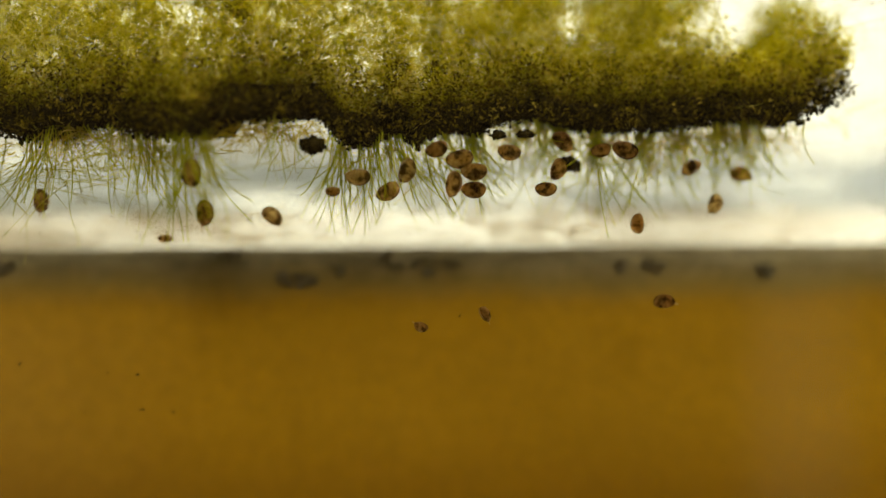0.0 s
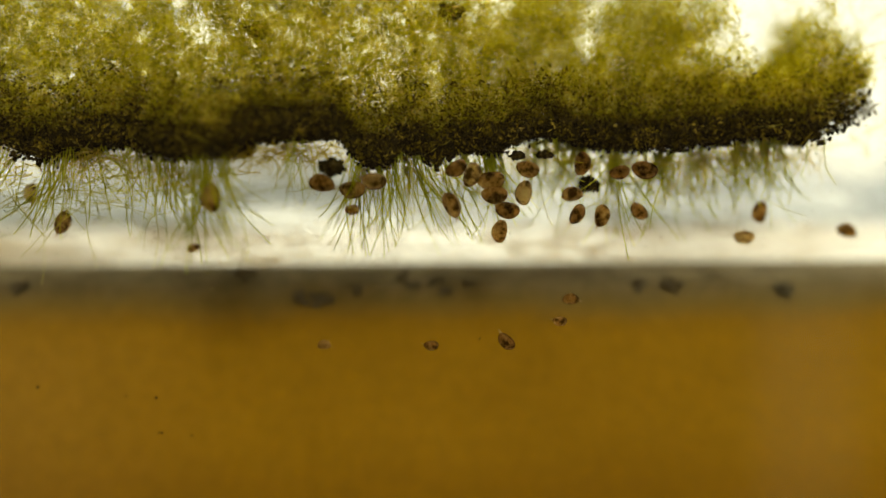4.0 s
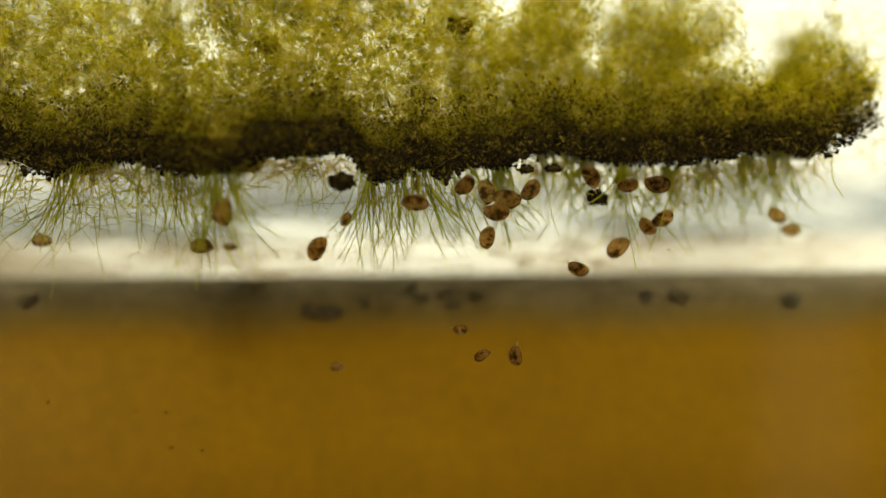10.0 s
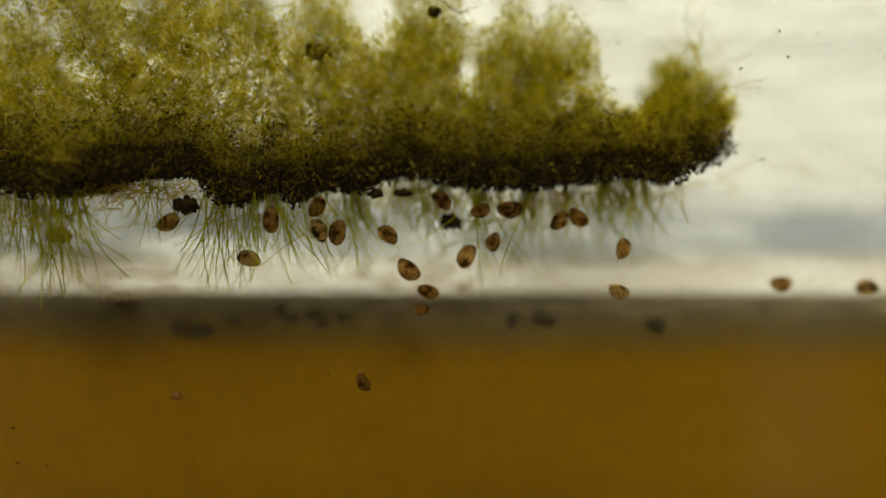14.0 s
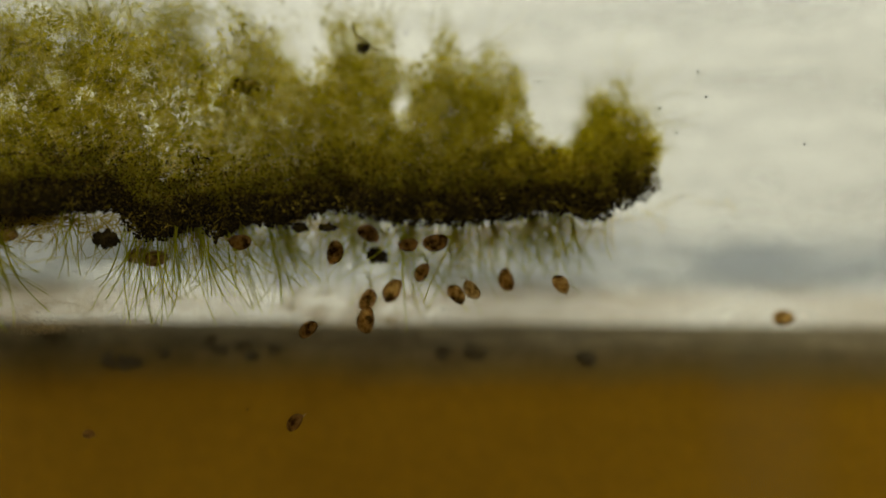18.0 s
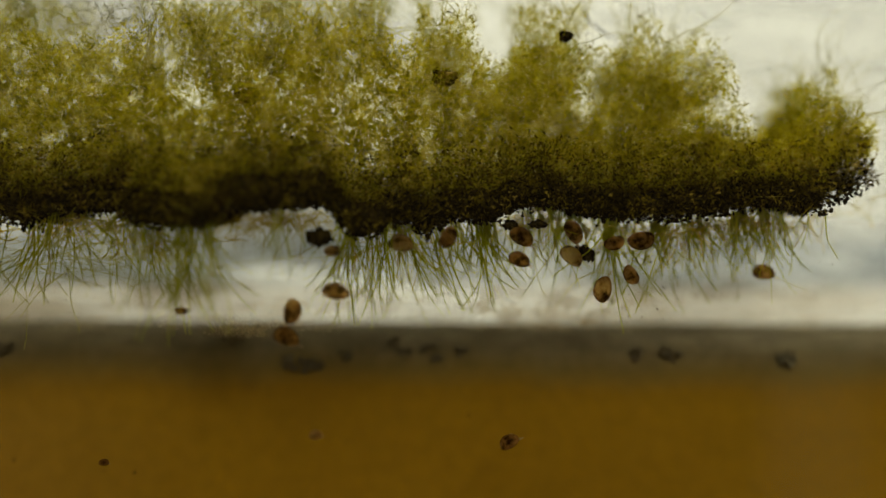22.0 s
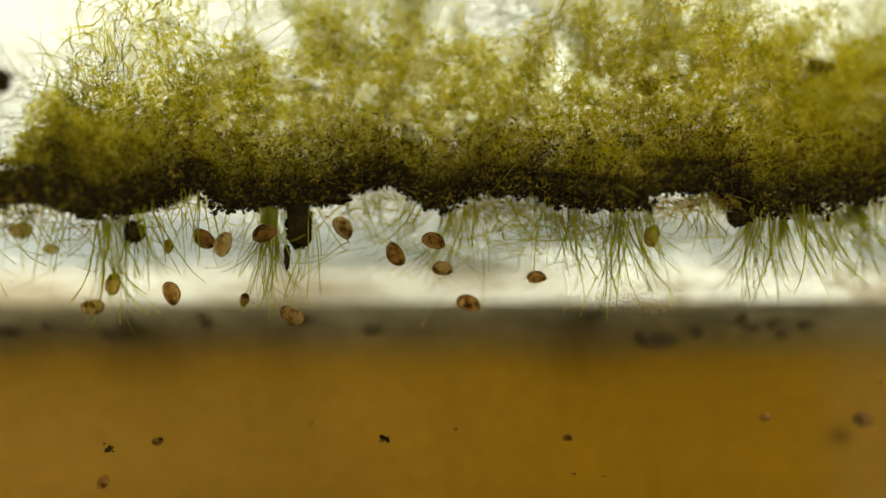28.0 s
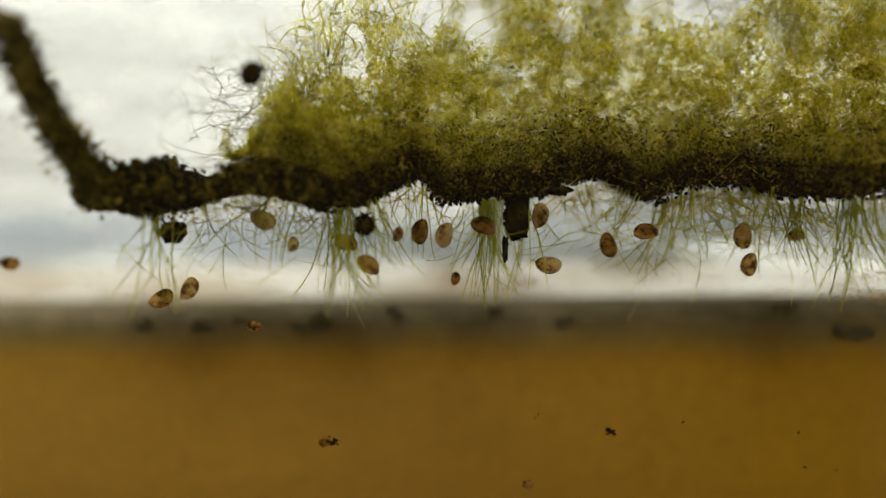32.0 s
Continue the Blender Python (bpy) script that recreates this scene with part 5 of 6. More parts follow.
    walk(ostracod(1.27, 0.59), [(0, swim(13.77, 2.31, 3.35, 180, -30)), (1, swim(14.38, 2.44, 3.54, 260, -30)), (2, swim(14.78, 2.52, 3.43, 260, -30)), (3, swim(14.64, 2.49, 3.08, 260, -30)), (4, swim(14.48, 2.46, 3.07, 240, -30)), (7, swim(14.19, 2.40, 2.39, 260, -30)), (8, swim(13.95, 2.35, 1.53, 175, -30)), (9, swim(13.88, 2.34, 1.43, 180, -30)), (10, swim(14.02, 2.36, 0.57, 160, -30)), (11, swim(14.10, 2.38, 0.59, 200, -30)), (12, swim(13.91, 2.34, 0.56, 260, -30)), (13, swim(14.06, 2.37, 0.50, 240, -30)), (14, swim(14.19, 2.40, 0.61, 165, -30)), (17, swim(10.26, 1.61, -0.41, 80, -30)), (18, swim(11.60, 1.88, 0.34, 40, -30)), (19, swim(12.92, 2.15, 2.38, -45, -30)), (20, swim(12.53, 2.07, 3.39, -50, -30)), (21, swim(11.77, 1.91, 4.21, -10, -30)), (22, swim(11.35, 1.83, 4.54, -20, -30)), (23, swim(11.60, 3.28, 4.99, -30, -30)), (24, swim(9.03, 2.25, 5.34, -100, -30)), (27, swim(11.16, 4.53, 4.90, -180, -30)), (28, swim(9.89, 7.89, 8.60, -180, -30)), (32, swim(9.89, 7.89, 8.60, -180, -30))])
    walk(ostracod(1.21, 0.79), [(0, swim(17.31, 3.04, 5.80, 190, -9)), (1, swim(17.27, 3.04, 5.77, 190, -9)), (2, swim(17.22, 3.04, 5.69, 190, -9)), (3, swim(17.26, 3.04, 5.69, 190, -9)), (4, swim(17.25, 3.04, 5.69, 190, -9)), (7, swim(17.27, 3.04, 5.83, 190, -9)), (8, swim(17.19, 3.03, 5.80, 190, -9)), (9, swim(17.22, 3.04, 5.73, 180, -9)), (10, swim(17.26, 3.04, 5.71, 190, -9)), (11, swim(17.29, 3.04, 5.70, 190, -9)), (12, swim(17.25, 3.04, 5.70, 190, -9)), (13, swim(17.30, 3.04, 5.82, 190, -9)), (14, swim(17.45, 3.04, 5.68, 195, -9)), (17, swim(17.45, 3.04, 5.69, 190, -9)), (18, swim(17.62, 3.04, 5.73, 185, -9)), (19, swim(17.55, 3.04, 5.70, 185, -9)), (20, swim(17.56, 3.04, 5.66, 185, -9)), (21, swim(17.64, 3.04, 5.70, 190, -9)), (22, swim(17.19, 3.03, 5.67, 195, -9)), (23, swim(17.19, 8.54, 8.60, 195, -9)), (32, swim(17.19, 8.54, 8.60, 195, -9))])
    walk(ostracod(1.56, 0.50), [(0, swim(18.80, 2.84, 5.79, 165, 16)), (1, swim(18.87, 2.84, 5.80, 165, 16)), (2, swim(18.89, 2.84, 5.75, 165, 16)), (3, swim(18.93, 2.84, 5.86, 165, 16)), (4, swim(18.76, 2.84, 5.83, 170, 16)), (7, swim(18.90, 2.84, 5.86, 170, 16)), (8, swim(18.85, 2.84, 5.87, 170, 16)), (9, swim(18.99, 2.84, 5.83, 175, 16)), (10, swim(19.03, 2.84, 5.77, 175, 16)), (11, swim(19.07, 2.88, 5.80, 175, 16)), (12, swim(18.96, 2.84, 5.80, 180, 16)), (13, swim(19.03, 2.84, 5.78, 175, 16)), (14, swim(19.27, 2.85, 5.80, 180, 16)), (17, swim(19.21, 2.85, 5.77, 180, 16)), (18, swim(19.34, 2.85, 5.90, 190, 16)), (19, swim(19.26, 2.85, 5.85, 185, 16)), (20, swim(19.13, 2.84, 5.86, 185, 16)), (21, swim(19.10, 2.84, 5.89, 185, 16)), (22, swim(18.77, 2.84, 5.85, 190, 16)), (23, swim(21.10, 7.60, 6.01, 180, 16)), (24, swim(18.73, 8.63, 8.60, 180, 16)), (32, swim(18.73, 8.63, 8.60, 180, 16))])
    walk(ostracod(1.21, 0.60), [(0, swim(19.76, 3.40, 1.16, 90, 0)), (1, swim(18.51, 3.39, 3.36, 120, 0)), (2, swim(18.60, 3.39, 3.22, 130, 0)), (3, swim(18.65, 3.39, 3.33, 140, 0)), (4, swim(18.59, 3.39, 3.27, 135, 0)), (7, swim(18.54, 3.39, 3.32, 140, 0)), (8, swim(18.56, 3.39, 3.26, 140, 0)), (9, swim(18.56, 3.39, 3.33, 135, 0)), (10, swim(18.59, 3.39, 3.13, 135, 0)), (11, swim(18.59, 3.39, 3.27, 135, 0)), (12, swim(18.52, 3.39, 3.39, 135, 0)), (13, swim(18.59, 3.39, 3.36, 130, 0)), (14, swim(18.35, 3.38, 3.65, 75, 0)), (17, swim(18.29, 3.38, 3.79, 75, 0)), (18, swim(18.57, 3.39, 3.91, 60, 0)), (19, swim(18.49, 3.38, 4.11, 80, 0)), (20, swim(18.54, 3.39, 4.20, 80, 0)), (21, swim(18.72, 3.39, 4.21, 80, 0)), (22, swim(18.36, 3.38, 3.72, 120, 0)), (23, swim(20.52, 7.60, 4.13, 50, 0)), (24, swim(19.89, 7.60, 4.40, 10, 0)), (27, swim(17.82, 8.58, 8.60, 10, 0)), (32, swim(17.82, 8.58, 8.60, 10, 0))])
    walk(ostracod(1.28, 0.34), [(0, swim(23.56, 4.74, 4.73, 30, 9)), (1, swim(24.10, 5.05, 3.63, 70, 9)), (2, swim(23.70, 5.02, 2.28, 30, 9)), (3, swim(23.26, 8.80, 8.77, 30, 9)), (4, swim(14.37, 3.32, 4.25, 5, 9)), (7, swim(14.67, 3.38, 4.35, 90, 9)), (8, swim(14.67, 8.40, 8.60, 90, 9)), (10, swim(14.67, 8.40, 8.60, 90, 9)), (11, swim(21.40, 4.59, 1.91, 60, 9)), (12, swim(19.69, 3.70, 1.68, 80, 9)), (13, swim(19.69, 8.68, 8.60, 80, 9)), (18, swim(19.69, 8.68, 8.60, 80, 9)), (19, swim(19.57, 3.69, -5.41, 100, 9)), (20, swim(19.57, 8.68, 8.60, 100, 9)), (32, swim(19.57, 8.68, 8.60, 100, 9))])
    walk(ostracod(1.39, 0.53), [(0, swim(27.21, 5.92, 4.36, -10, 0)), (1, swim(27.83, 6.25, 3.40, 0, 0)), (2, swim(26.68, 8.90, 9.00, 0, 0)), (3, swim(28.03, 6.58, 3.58, 0, 0)), (4, swim(27.50, 6.52, 3.24, 80, 0)), (7, swim(30.56, 7.60, 0.26, 165, 0)), (8, swim(28.60, 8.96, 9.60, 165, 0)), (11, swim(28.60, 8.96, 9.60, 165, 0)), (12, swim(23.69, 4.98, 5.41, 240, 0)), (13, swim(23.41, 3.44, 5.58, 180, 0)), (14, swim(23.72, 3.45, 5.28, 135, 0)), (17, swim(23.57, 3.44, 4.14, 110, 0)), (18, swim(23.97, 3.45, 3.53, 105, 0)), (19, swim(26.60, 3.48, 4.36, 30, 0)), (20, swim(26.54, 3.48, 4.51, -55, 0)), (21, swim(26.64, 3.48, 4.68, -15, 0)), (22, swim(27.69, 6.60, 3.80, -10, 0)), (32, swim(26.40, 3.48, 3.84, -10, 0))])
    walk(ostracod(1.28, 0.81), [(0, swim(24.98, 4.65, 2.44, 250, 17)), (1, swim(25.15, 4.82, 2.26, 200, 17)), (2, swim(25.26, 4.99, 2.51, 200, 17)), (3, swim(25.20, 5.10, 1.84, 200, 17)), (4, swim(25.99, 5.55, 1.64, 180, 17)), (7, swim(24.97, 8.85, 8.96, 180, 17)), (8, swim(24.97, 8.85, 8.96, 180, 17)), (9, swim(27.58, 6.32, 1.46, 240, 17)), (10, swim(29.21, 6.95, 2.93, 180, 17)), (11, swim(29.12, 6.95, 2.72, 190, 17)), (12, swim(27.31, 8.92, 9.60, 190, 17)), (13, swim(27.31, 8.92, 9.60, 190, 17)), (14, swim(26.20, 3.02, 0.63, 160, 17)), (17, swim(21.88, 2.96, 1.59, 80, 17)), (18, swim(21.71, 2.96, 2.90, 130, 17)), (19, swim(21.71, 8.75, 8.60, 130, 17)), (32, swim(21.71, 8.75, 8.60, 130, 17))])
    walk(ostracod(0.85, 0.46), [(0, swim(6.09, 1.36, -4.97, 160, -8)), (1, swim(5.75, 1.29, -4.90, 140, -8)), (2, swim(5.59, 1.26, -5.12, 100, -8)), (3, swim(5.51, 1.24, -4.97, 120, -8)), (4, swim(5.56, 1.25, -4.73, 180, -8)), (7, swim(7.85, 1.71, -4.13, 180, -8)), (8, swim(6.86, 1.51, -2.88, 250, -8)), (9, swim(7.00, 1.54, -2.68, 180, -8)), (10, swim(6.75, 1.49, -3.00, 180, -8)), (11, swim(8.87, 1.91, -2.45, 200, -8)), (12, swim(8.87, 7.61, 8.60, 200, -8)), (32, swim(8.87, 7.61, 8.60, 200, -8))])
    walk(ostracod(0.97, 0.20), [(0, swim(9.98, 2.13, -4.36, -60, -56)), (1, swim(9.97, 2.13, -4.42, -60, -56)), (2, swim(9.98, 2.13, -4.54, -60, -56)), (3, swim(10.07, 2.15, -4.57, -45, -56)), (4, swim(10.07, 7.94, 8.60, -45, -56)), (7, swim(1.43, 0.42, 0.48, 0, -56)), (8, swim(1.43, 5.37, 8.60, 0, -56)), (21, swim(1.43, 5.37, 8.60, 0, -56)), (22, swim(0.61, 0.26, 4.98, 0, -56)), (23, swim(0.19, 0.17, 5.20, 60, -56)), (24, swim(0.30, 0.19, 5.19, 0, -56)), (27, swim(0.45, 0.22, 5.10, 0, -56)), (28, swim(0.45, 4.98, 8.60, 0, -56)), (32, swim(0.45, 4.98, 8.60, 0, -56))])
    walk(ostracod(1.28, 0.75), [(0, swim(21.40, 3.43, -3.80, 0, 17)), (1, swim(21.34, 8.74, 8.60, 0, 17)), (2, swim(32.61, 7.60, 0.61, 0, 17)), (3, swim(33.42, 7.60, 2.23, -20, 17)), (4, swim(33.80, 7.60, 1.90, -20, 17)), (7, swim(31.73, 7.60, 1.88, 0, 17)), (8, swim(30.72, 7.60, 1.60, 0, 17)), (9, swim(28.56, 6.92, 0.12, 0, 17)), (10, swim(26.93, 8.91, 9.00, 0, 17)), (11, swim(22.35, 4.57, -4.14, 85, 17)), (12, swim(21.89, 8.76, 8.60, 85, 17)), (19, swim(21.89, 8.76, 8.60, 85, 17)), (20, swim(23.08, 3.27, 1.53, 10, 17)), (21, swim(23.08, 8.79, 8.74, 10, 17)), (32, swim(23.08, 8.79, 8.74, 10, 17))])
    walk(ostracod(1.46, 0.86), [(0, swim(11.23, 8.21, 8.80, -60, 1)), (1, swim(11.23, 2.58, 4.31, -60, 1)), (2, swim(11.45, 2.63, 4.45, -10, 1)), (3, swim(11.39, 2.61, 4.76, 10, 1)), (4, swim(11.34, 2.60, 4.37, 80, 1)), (7, swim(11.34, 8.22, 8.80, 80, 1)), (11, swim(11.34, 8.22, 8.80, 80, 1)), (12, swim(10.15, 2.37, -1.43, 90, 1)), (13, swim(11.27, 2.59, -1.20, 5, 1)), (14, swim(11.27, 8.21, 8.80, 5, 1)), (20, swim(11.27, 8.21, 8.80, 5, 1)), (21, swim(15.05, 3.35, 4.46, -45, 1)), (22, swim(14.64, 3.26, 4.76, -40, 1)), (23, swim(14.64, 8.40, 8.60, -40, 1)), (32, swim(14.64, 8.40, 8.60, -40, 1))])
    walk(ostracod(0.73, 0.90), [(0, swim(-3.92, 3.23, 8.99, 0, 0)), (1, swim(-3.92, -0.38, -3.63, 0, 0)), (2, swim(-3.92, 3.23, 8.99, 0, 0)), (3, swim(-1.86, 0.01, -4.05, 0, 0)), (4, swim(-0.67, 0.23, -4.57, 0, 0)), (7, swim(-0.60, 0.25, -4.70, 0, 0)), (8, swim(-0.61, 0.24, -4.67, 0, 0)), (9, swim(-0.60, 0.25, -4.79, 0, 0)), (10, swim(-0.51, 0.26, -5.06, 0, 0)), (11, swim(-0.40, 0.28, -5.06, 0, 0)), (12, swim(-0.36, 0.29, -5.27, 0, 0)), (13, swim(-0.53, 0.26, -5.47, 0, 0)), (14, swim(-1.24, 1.73, -5.96, 0, 0)), (17, swim(-1.18, 1.70, -5.99, 0, 0)), (18, swim(-2.83, 4.28, -6.72, 0, 0)), (19, swim(-2.56, 3.98, -6.72, 0, 0)), (20, swim(-2.60, 3.95, -6.75, 0, 0)), (21, swim(-2.03, 3.30, -6.64, 0, 0)), (22, swim(-0.26, 0.31, -5.47, 0, 0)), (23, swim(0.07, 0.37, -5.41, 0, 0)), (24, swim(0.43, 0.44, -5.36, -20, 0)), (27, swim(0.94, 0.55, -5.92, -20, 0)), (28, swim(3.11, 3.90, -7.13, 0, 0)), (29, swim(1.76, 5.50, 8.60, 0, 0)), (32, swim(1.76, 5.50, 8.60, 0, 0))])
    walk(ostracod(1.43, 0.24), [(0, swim(30.00, 9.00, 9.60, 140, 4)), (1, swim(30.00, 9.00, 9.60, 140, 4)), (2, swim(35.38, 7.60, 0.60, 140, 4)), (3, swim(30.00, 9.00, 9.60, 140, 4)), (13, swim(30.00, 9.00, 9.60, 140, 4)), (14, swim(38.28, 7.50, 0.97, 180, 4)), (17, swim(30.00, 9.00, 9.60, 180, 4)), (32, swim(30.00, 9.00, 9.60, 180, 4))])
    walk(ostracod(1.28, 0.13), [(0, swim(25.61, 8.87, 8.98, 160, 0)), (1, swim(25.61, 8.87, 8.98, 160, 0)), (2, swim(26.63, 5.37, -6.52, 160, 0)), (3, swim(25.61, 8.87, 8.98, 160, 0)), (7, swim(25.61, 8.87, 8.98, 160, 0)), (8, swim(27.58, 6.13, 3.32, 150, 0)), (9, swim(28.15, 6.39, 3.36, 170, 0)), (10, swim(28.07, 6.39, 3.88, 140, 0)), (11, swim(27.91, 6.35, 4.12, 150, 0)), (12, swim(27.56, 5.96, 3.83, 210, 0)), (13, swim(26.61, 3.30, 4.35, 260, 0)), (14, swim(26.34, 2.85, 3.28, 260, 0)), (17, swim(26.34, 8.89, 8.99, 260, 0)), (18, swim(27.26, 2.86, 3.24, 310, 0)), (19, swim(27.68, 2.87, 2.77, 315, 0)), (20, swim(27.68, 8.93, 9.60, 315, 0)), (32, swim(27.68, 8.93, 9.60, 315, 0))])
    walk(ostracod(1.56, 0.12), [(0, swim(15.74, 8.46, 8.60, -20, 2)), (2, swim(15.74, 8.46, 8.60, -20, 2)), (3, swim(15.74, 3.62, -1.56, -20, 2)), (4, swim(15.74, 8.46, 8.60, -20, 2)), (9, swim(15.74, 8.46, 8.60, -20, 2)), (10, swim(16.82, 3.68, 1.74, 40, 2)), (11, swim(16.89, 3.68, 2.36, 120, 2)), (12, swim(16.64, 3.68, 2.52, 120, 2)), (13, swim(16.57, 3.68, 2.80, 75, 2)), (14, swim(16.67, 3.68, 2.71, 60, 2)), (17, swim(16.53, 3.68, 2.64, 60, 2)), (18, swim(16.69, 3.68, 2.71, 60, 2)), (19, swim(16.66, 3.68, 2.71, 75, 2)), (20, swim(16.77, 3.68, 2.72, 75, 2)), (21, swim(16.92, 3.68, 2.84, 70, 2)), (22, swim(16.74, 3.68, 2.79, 80, 2)), (23, swim(18.67, 7.60, 3.11, 30, 2)), (24, swim(16.91, 8.53, 8.60, 30, 2)), (32, swim(16.91, 8.53, 8.60, 30, 2))])
    walk(ostracod(1.39, 0.49), [(0, swim(-18.09, 6.59, 8.60, 0, -19)), (2, swim(-18.09, 6.59, 8.60, 0, -19)), (3, swim(-21.09, 5.65, 0.88, 0, -19)), (4, swim(-18.09, 6.59, 8.60, 0, -19)), (22, swim(-18.09, 6.59, 8.60, 0, -19)), (23, swim(-18.37, 1.33, 4.58, -45, -19)), (24, swim(-17.67, 0.11, 4.64, -30, -19)), (27, swim(-17.87, 0.13, 4.44, -20, -19)), (28, swim(-18.51, 0.18, 4.41, -20, -19)), (29, swim(-18.85, 0.21, 4.46, 0, -19)), (30, swim(-19.12, 0.23, 4.55, 0, -19)), (31, swim(-19.21, 0.24, 4.40, 0, -19)), (32, swim(-19.22, 0.24, 4.40, 0, -19))])
    walk(ostracod(1.18, 0.47), [(0, swim(8.85, 7.61, 8.60, 90, -30)), (2, swim(8.85, 7.61, 8.60, 90, -30)), (3, swim(8.85, 1.84, -4.70, 90, -30)), (4, swim(10.15, 2.10, -4.65, 135, -30)), (7, swim(10.07, 2.08, -4.61, 110, -30)), (8, swim(10.14, 2.10, -4.70, 100, -30)), (9, swim(10.10, 2.09, -4.69, 95, -30)), (10, swim(10.16, 2.10, -4.73, 95, -30)), (11, swim(10.15, 2.10, -4.65, 100, -30)), (12, swim(10.20, 2.11, -4.86, 95, -30)), (13, swim(10.21, 2.11, -4.92, 110, -30)), (14, swim(10.24, 2.12, -5.06, 120, -30)), (17, swim(10.56, 2.18, -5.34, 100, -30)), (18, swim(10.80, 2.23, -5.43, 50, -30)), (19, swim(10.93, 2.26, -5.58, 25, -30)), (20, swim(10.93, 2.26, -5.70, 10, -30)), (21, swim(10.67, 2.20, -5.73, 0, -30)), (22, swim(10.88, 2.25, -6.24, 30, -30)), (23, swim(12.08, 3.97, -6.75, -20, -30)), (24, swim(10.42, 3.45, -6.03, 0, -30)), (27, swim(11.81, 5.28, -9.72, -10, -30)), (28, swim(10.46, 8.05, 8.67, -10, -30)), (32, swim(10.46, 8.05, 8.67, -10, -30))])
    walk(ostracod(1.34, 0.07), [(0, swim(9.82, 7.88, 8.60, 80, 0)), (3, swim(9.82, 7.88, 8.60, 80, 0)), (4, swim(9.82, 2.24, 2.01, 80, 0)), (7, swim(8.42, 1.96, 1.93, 90, 0)), (8, swim(8.46, 1.97, 2.05, 80, 0)), (9, swim(8.81, 2.04, 1.99, 150, 0)), (10, swim(8.50, 1.98, 2.46, 75, 0)), (11, swim(8.47, 1.97, 2.40, 80, 0)), (12, swim(7.87, 1.85, 2.21, 10, 0)), (13, swim(7.87, 7.34, 8.60, 10, 0)), (24, swim(7.87, 7.34, 8.60, 10, 0)), (27, swim(11.05, 5.08, 1.71, 30, 0)), (28, swim(9.86, 7.89, 8.60, 30, 0)), (32, swim(9.86, 7.89, 8.60, 30, 0))])
    walk(ostracod(0.98, 0.31), [(0, swim(14.28, 8.38, 8.60, 0, -21)), (3, swim(14.28, 8.38, 8.60, 0, -21)), (4, swim(14.28, 3.33, -2.27, 0, -21)), (7, swim(14.28, 8.38, 8.60, 0, -21)), (12, swim(14.28, 8.38, 8.60, 0, -21)), (13, swim(15.18, 3.51, -1.89, 0, -21)), (14, swim(13.77, 3.23, -0.70, 0, -21)), (17, swim(13.77, 8.35, 8.60, 0, -21)), (32, swim(13.77, 8.35, 8.60, 0, -21))])
    walk(ostracod(0.84, 0.43), [(0, swim(13.45, 8.34, 8.60, 180, 7)), (3, swim(13.45, 8.34, 8.60, 180, 7)), (4, swim(13.45, 2.54, -3.47, 180, 7)), (7, swim(13.45, 8.34, 8.60, 180, 7)), (32, swim(13.45, 8.34, 8.60, 180, 7))])
    walk(ostracod(1.46, 0.37), [(0, swim(-2.61, 3.76, 9.00, -10, -25)), (7, swim(-2.61, 3.76, 9.00, -10, -25)), (8, swim(-2.61, -0.86, -2.84, -10, -25)), (9, swim(-2.61, 3.76, 9.00, -10, -25)), (22, swim(-2.61, 3.76, 9.00, -10, -25)), (23, swim(1.05, -0.16, 3.60, 20, -25)), (24, swim(2.29, 0.09, 2.68, 80, -25)), (27, swim(2.29, 5.69, 8.60, 80, -25)), (32, swim(2.29, 5.69, 8.60, 80, -25))])
    walk(ostracod(1.11, 0.37), [(0, swim(-11.36, 5.21, 8.80, 0, 36)), (8, swim(-11.36, 5.21, 8.80, 0, 36)), (9, swim(-12.34, 1.63, -6.68, 0, 36)), (10, swim(-11.36, 5.21, 8.80, 0, 36)), (22, swim(-11.36, 5.21, 8.80, 0, 36)), (23, swim(-12.91, -0.69, 2.38, 30, 36)), (24, swim(-12.46, -0.76, 2.48, 10, 36)), (27, swim(-11.68, -0.87, 2.11, 20, 36)), (28, swim(-12.41, -0.77, 2.24, 0, 36)), (29, swim(-12.06, -0.82, 2.40, 0, 36)), (30, swim(-10.43, 2.35, 2.72, 0, 36)), (31, swim(-9.17, 3.10, 3.10, 0, 36)), (32, swim(-9.13, 3.10, 4.13, 0, 36))])
    walk(ostracod(0.96, 0.25), [(0, swim(8.04, 7.39, 8.60, 30, 23)), (9, swim(8.04, 7.39, 8.60, 30, 23)), (10, swim(8.04, 1.60, -4.65, 30, 23)), (11, swim(8.04, 7.39, 8.60, 30, 23)), (32, swim(8.04, 7.39, 8.60, 30, 23))])
    walk(ostracod(1.43, 0.88), [(0, swim(42.01, 3.54, 0.82, 0, -9)), (14, swim(44.21, 7.60, 0.61, 0, -9)), (17, swim(30.00, 9.00, 9.60, 0, -9)), (32, swim(30.00, 9.00, 9.60, 0, -9))])
    walk(ostracod(1.43, 0.46), [(0, swim(30.00, 9.00, 9.60, 0, 20)), (17, swim(30.00, 9.00, 9.60, 0, 20)), (18, swim(43.56, 7.60, 0.93, 0, 20)), (19, swim(30.00, 9.00, 9.60, 0, 20)), (32, swim(30.00, 9.00, 9.60, 0, 20))])
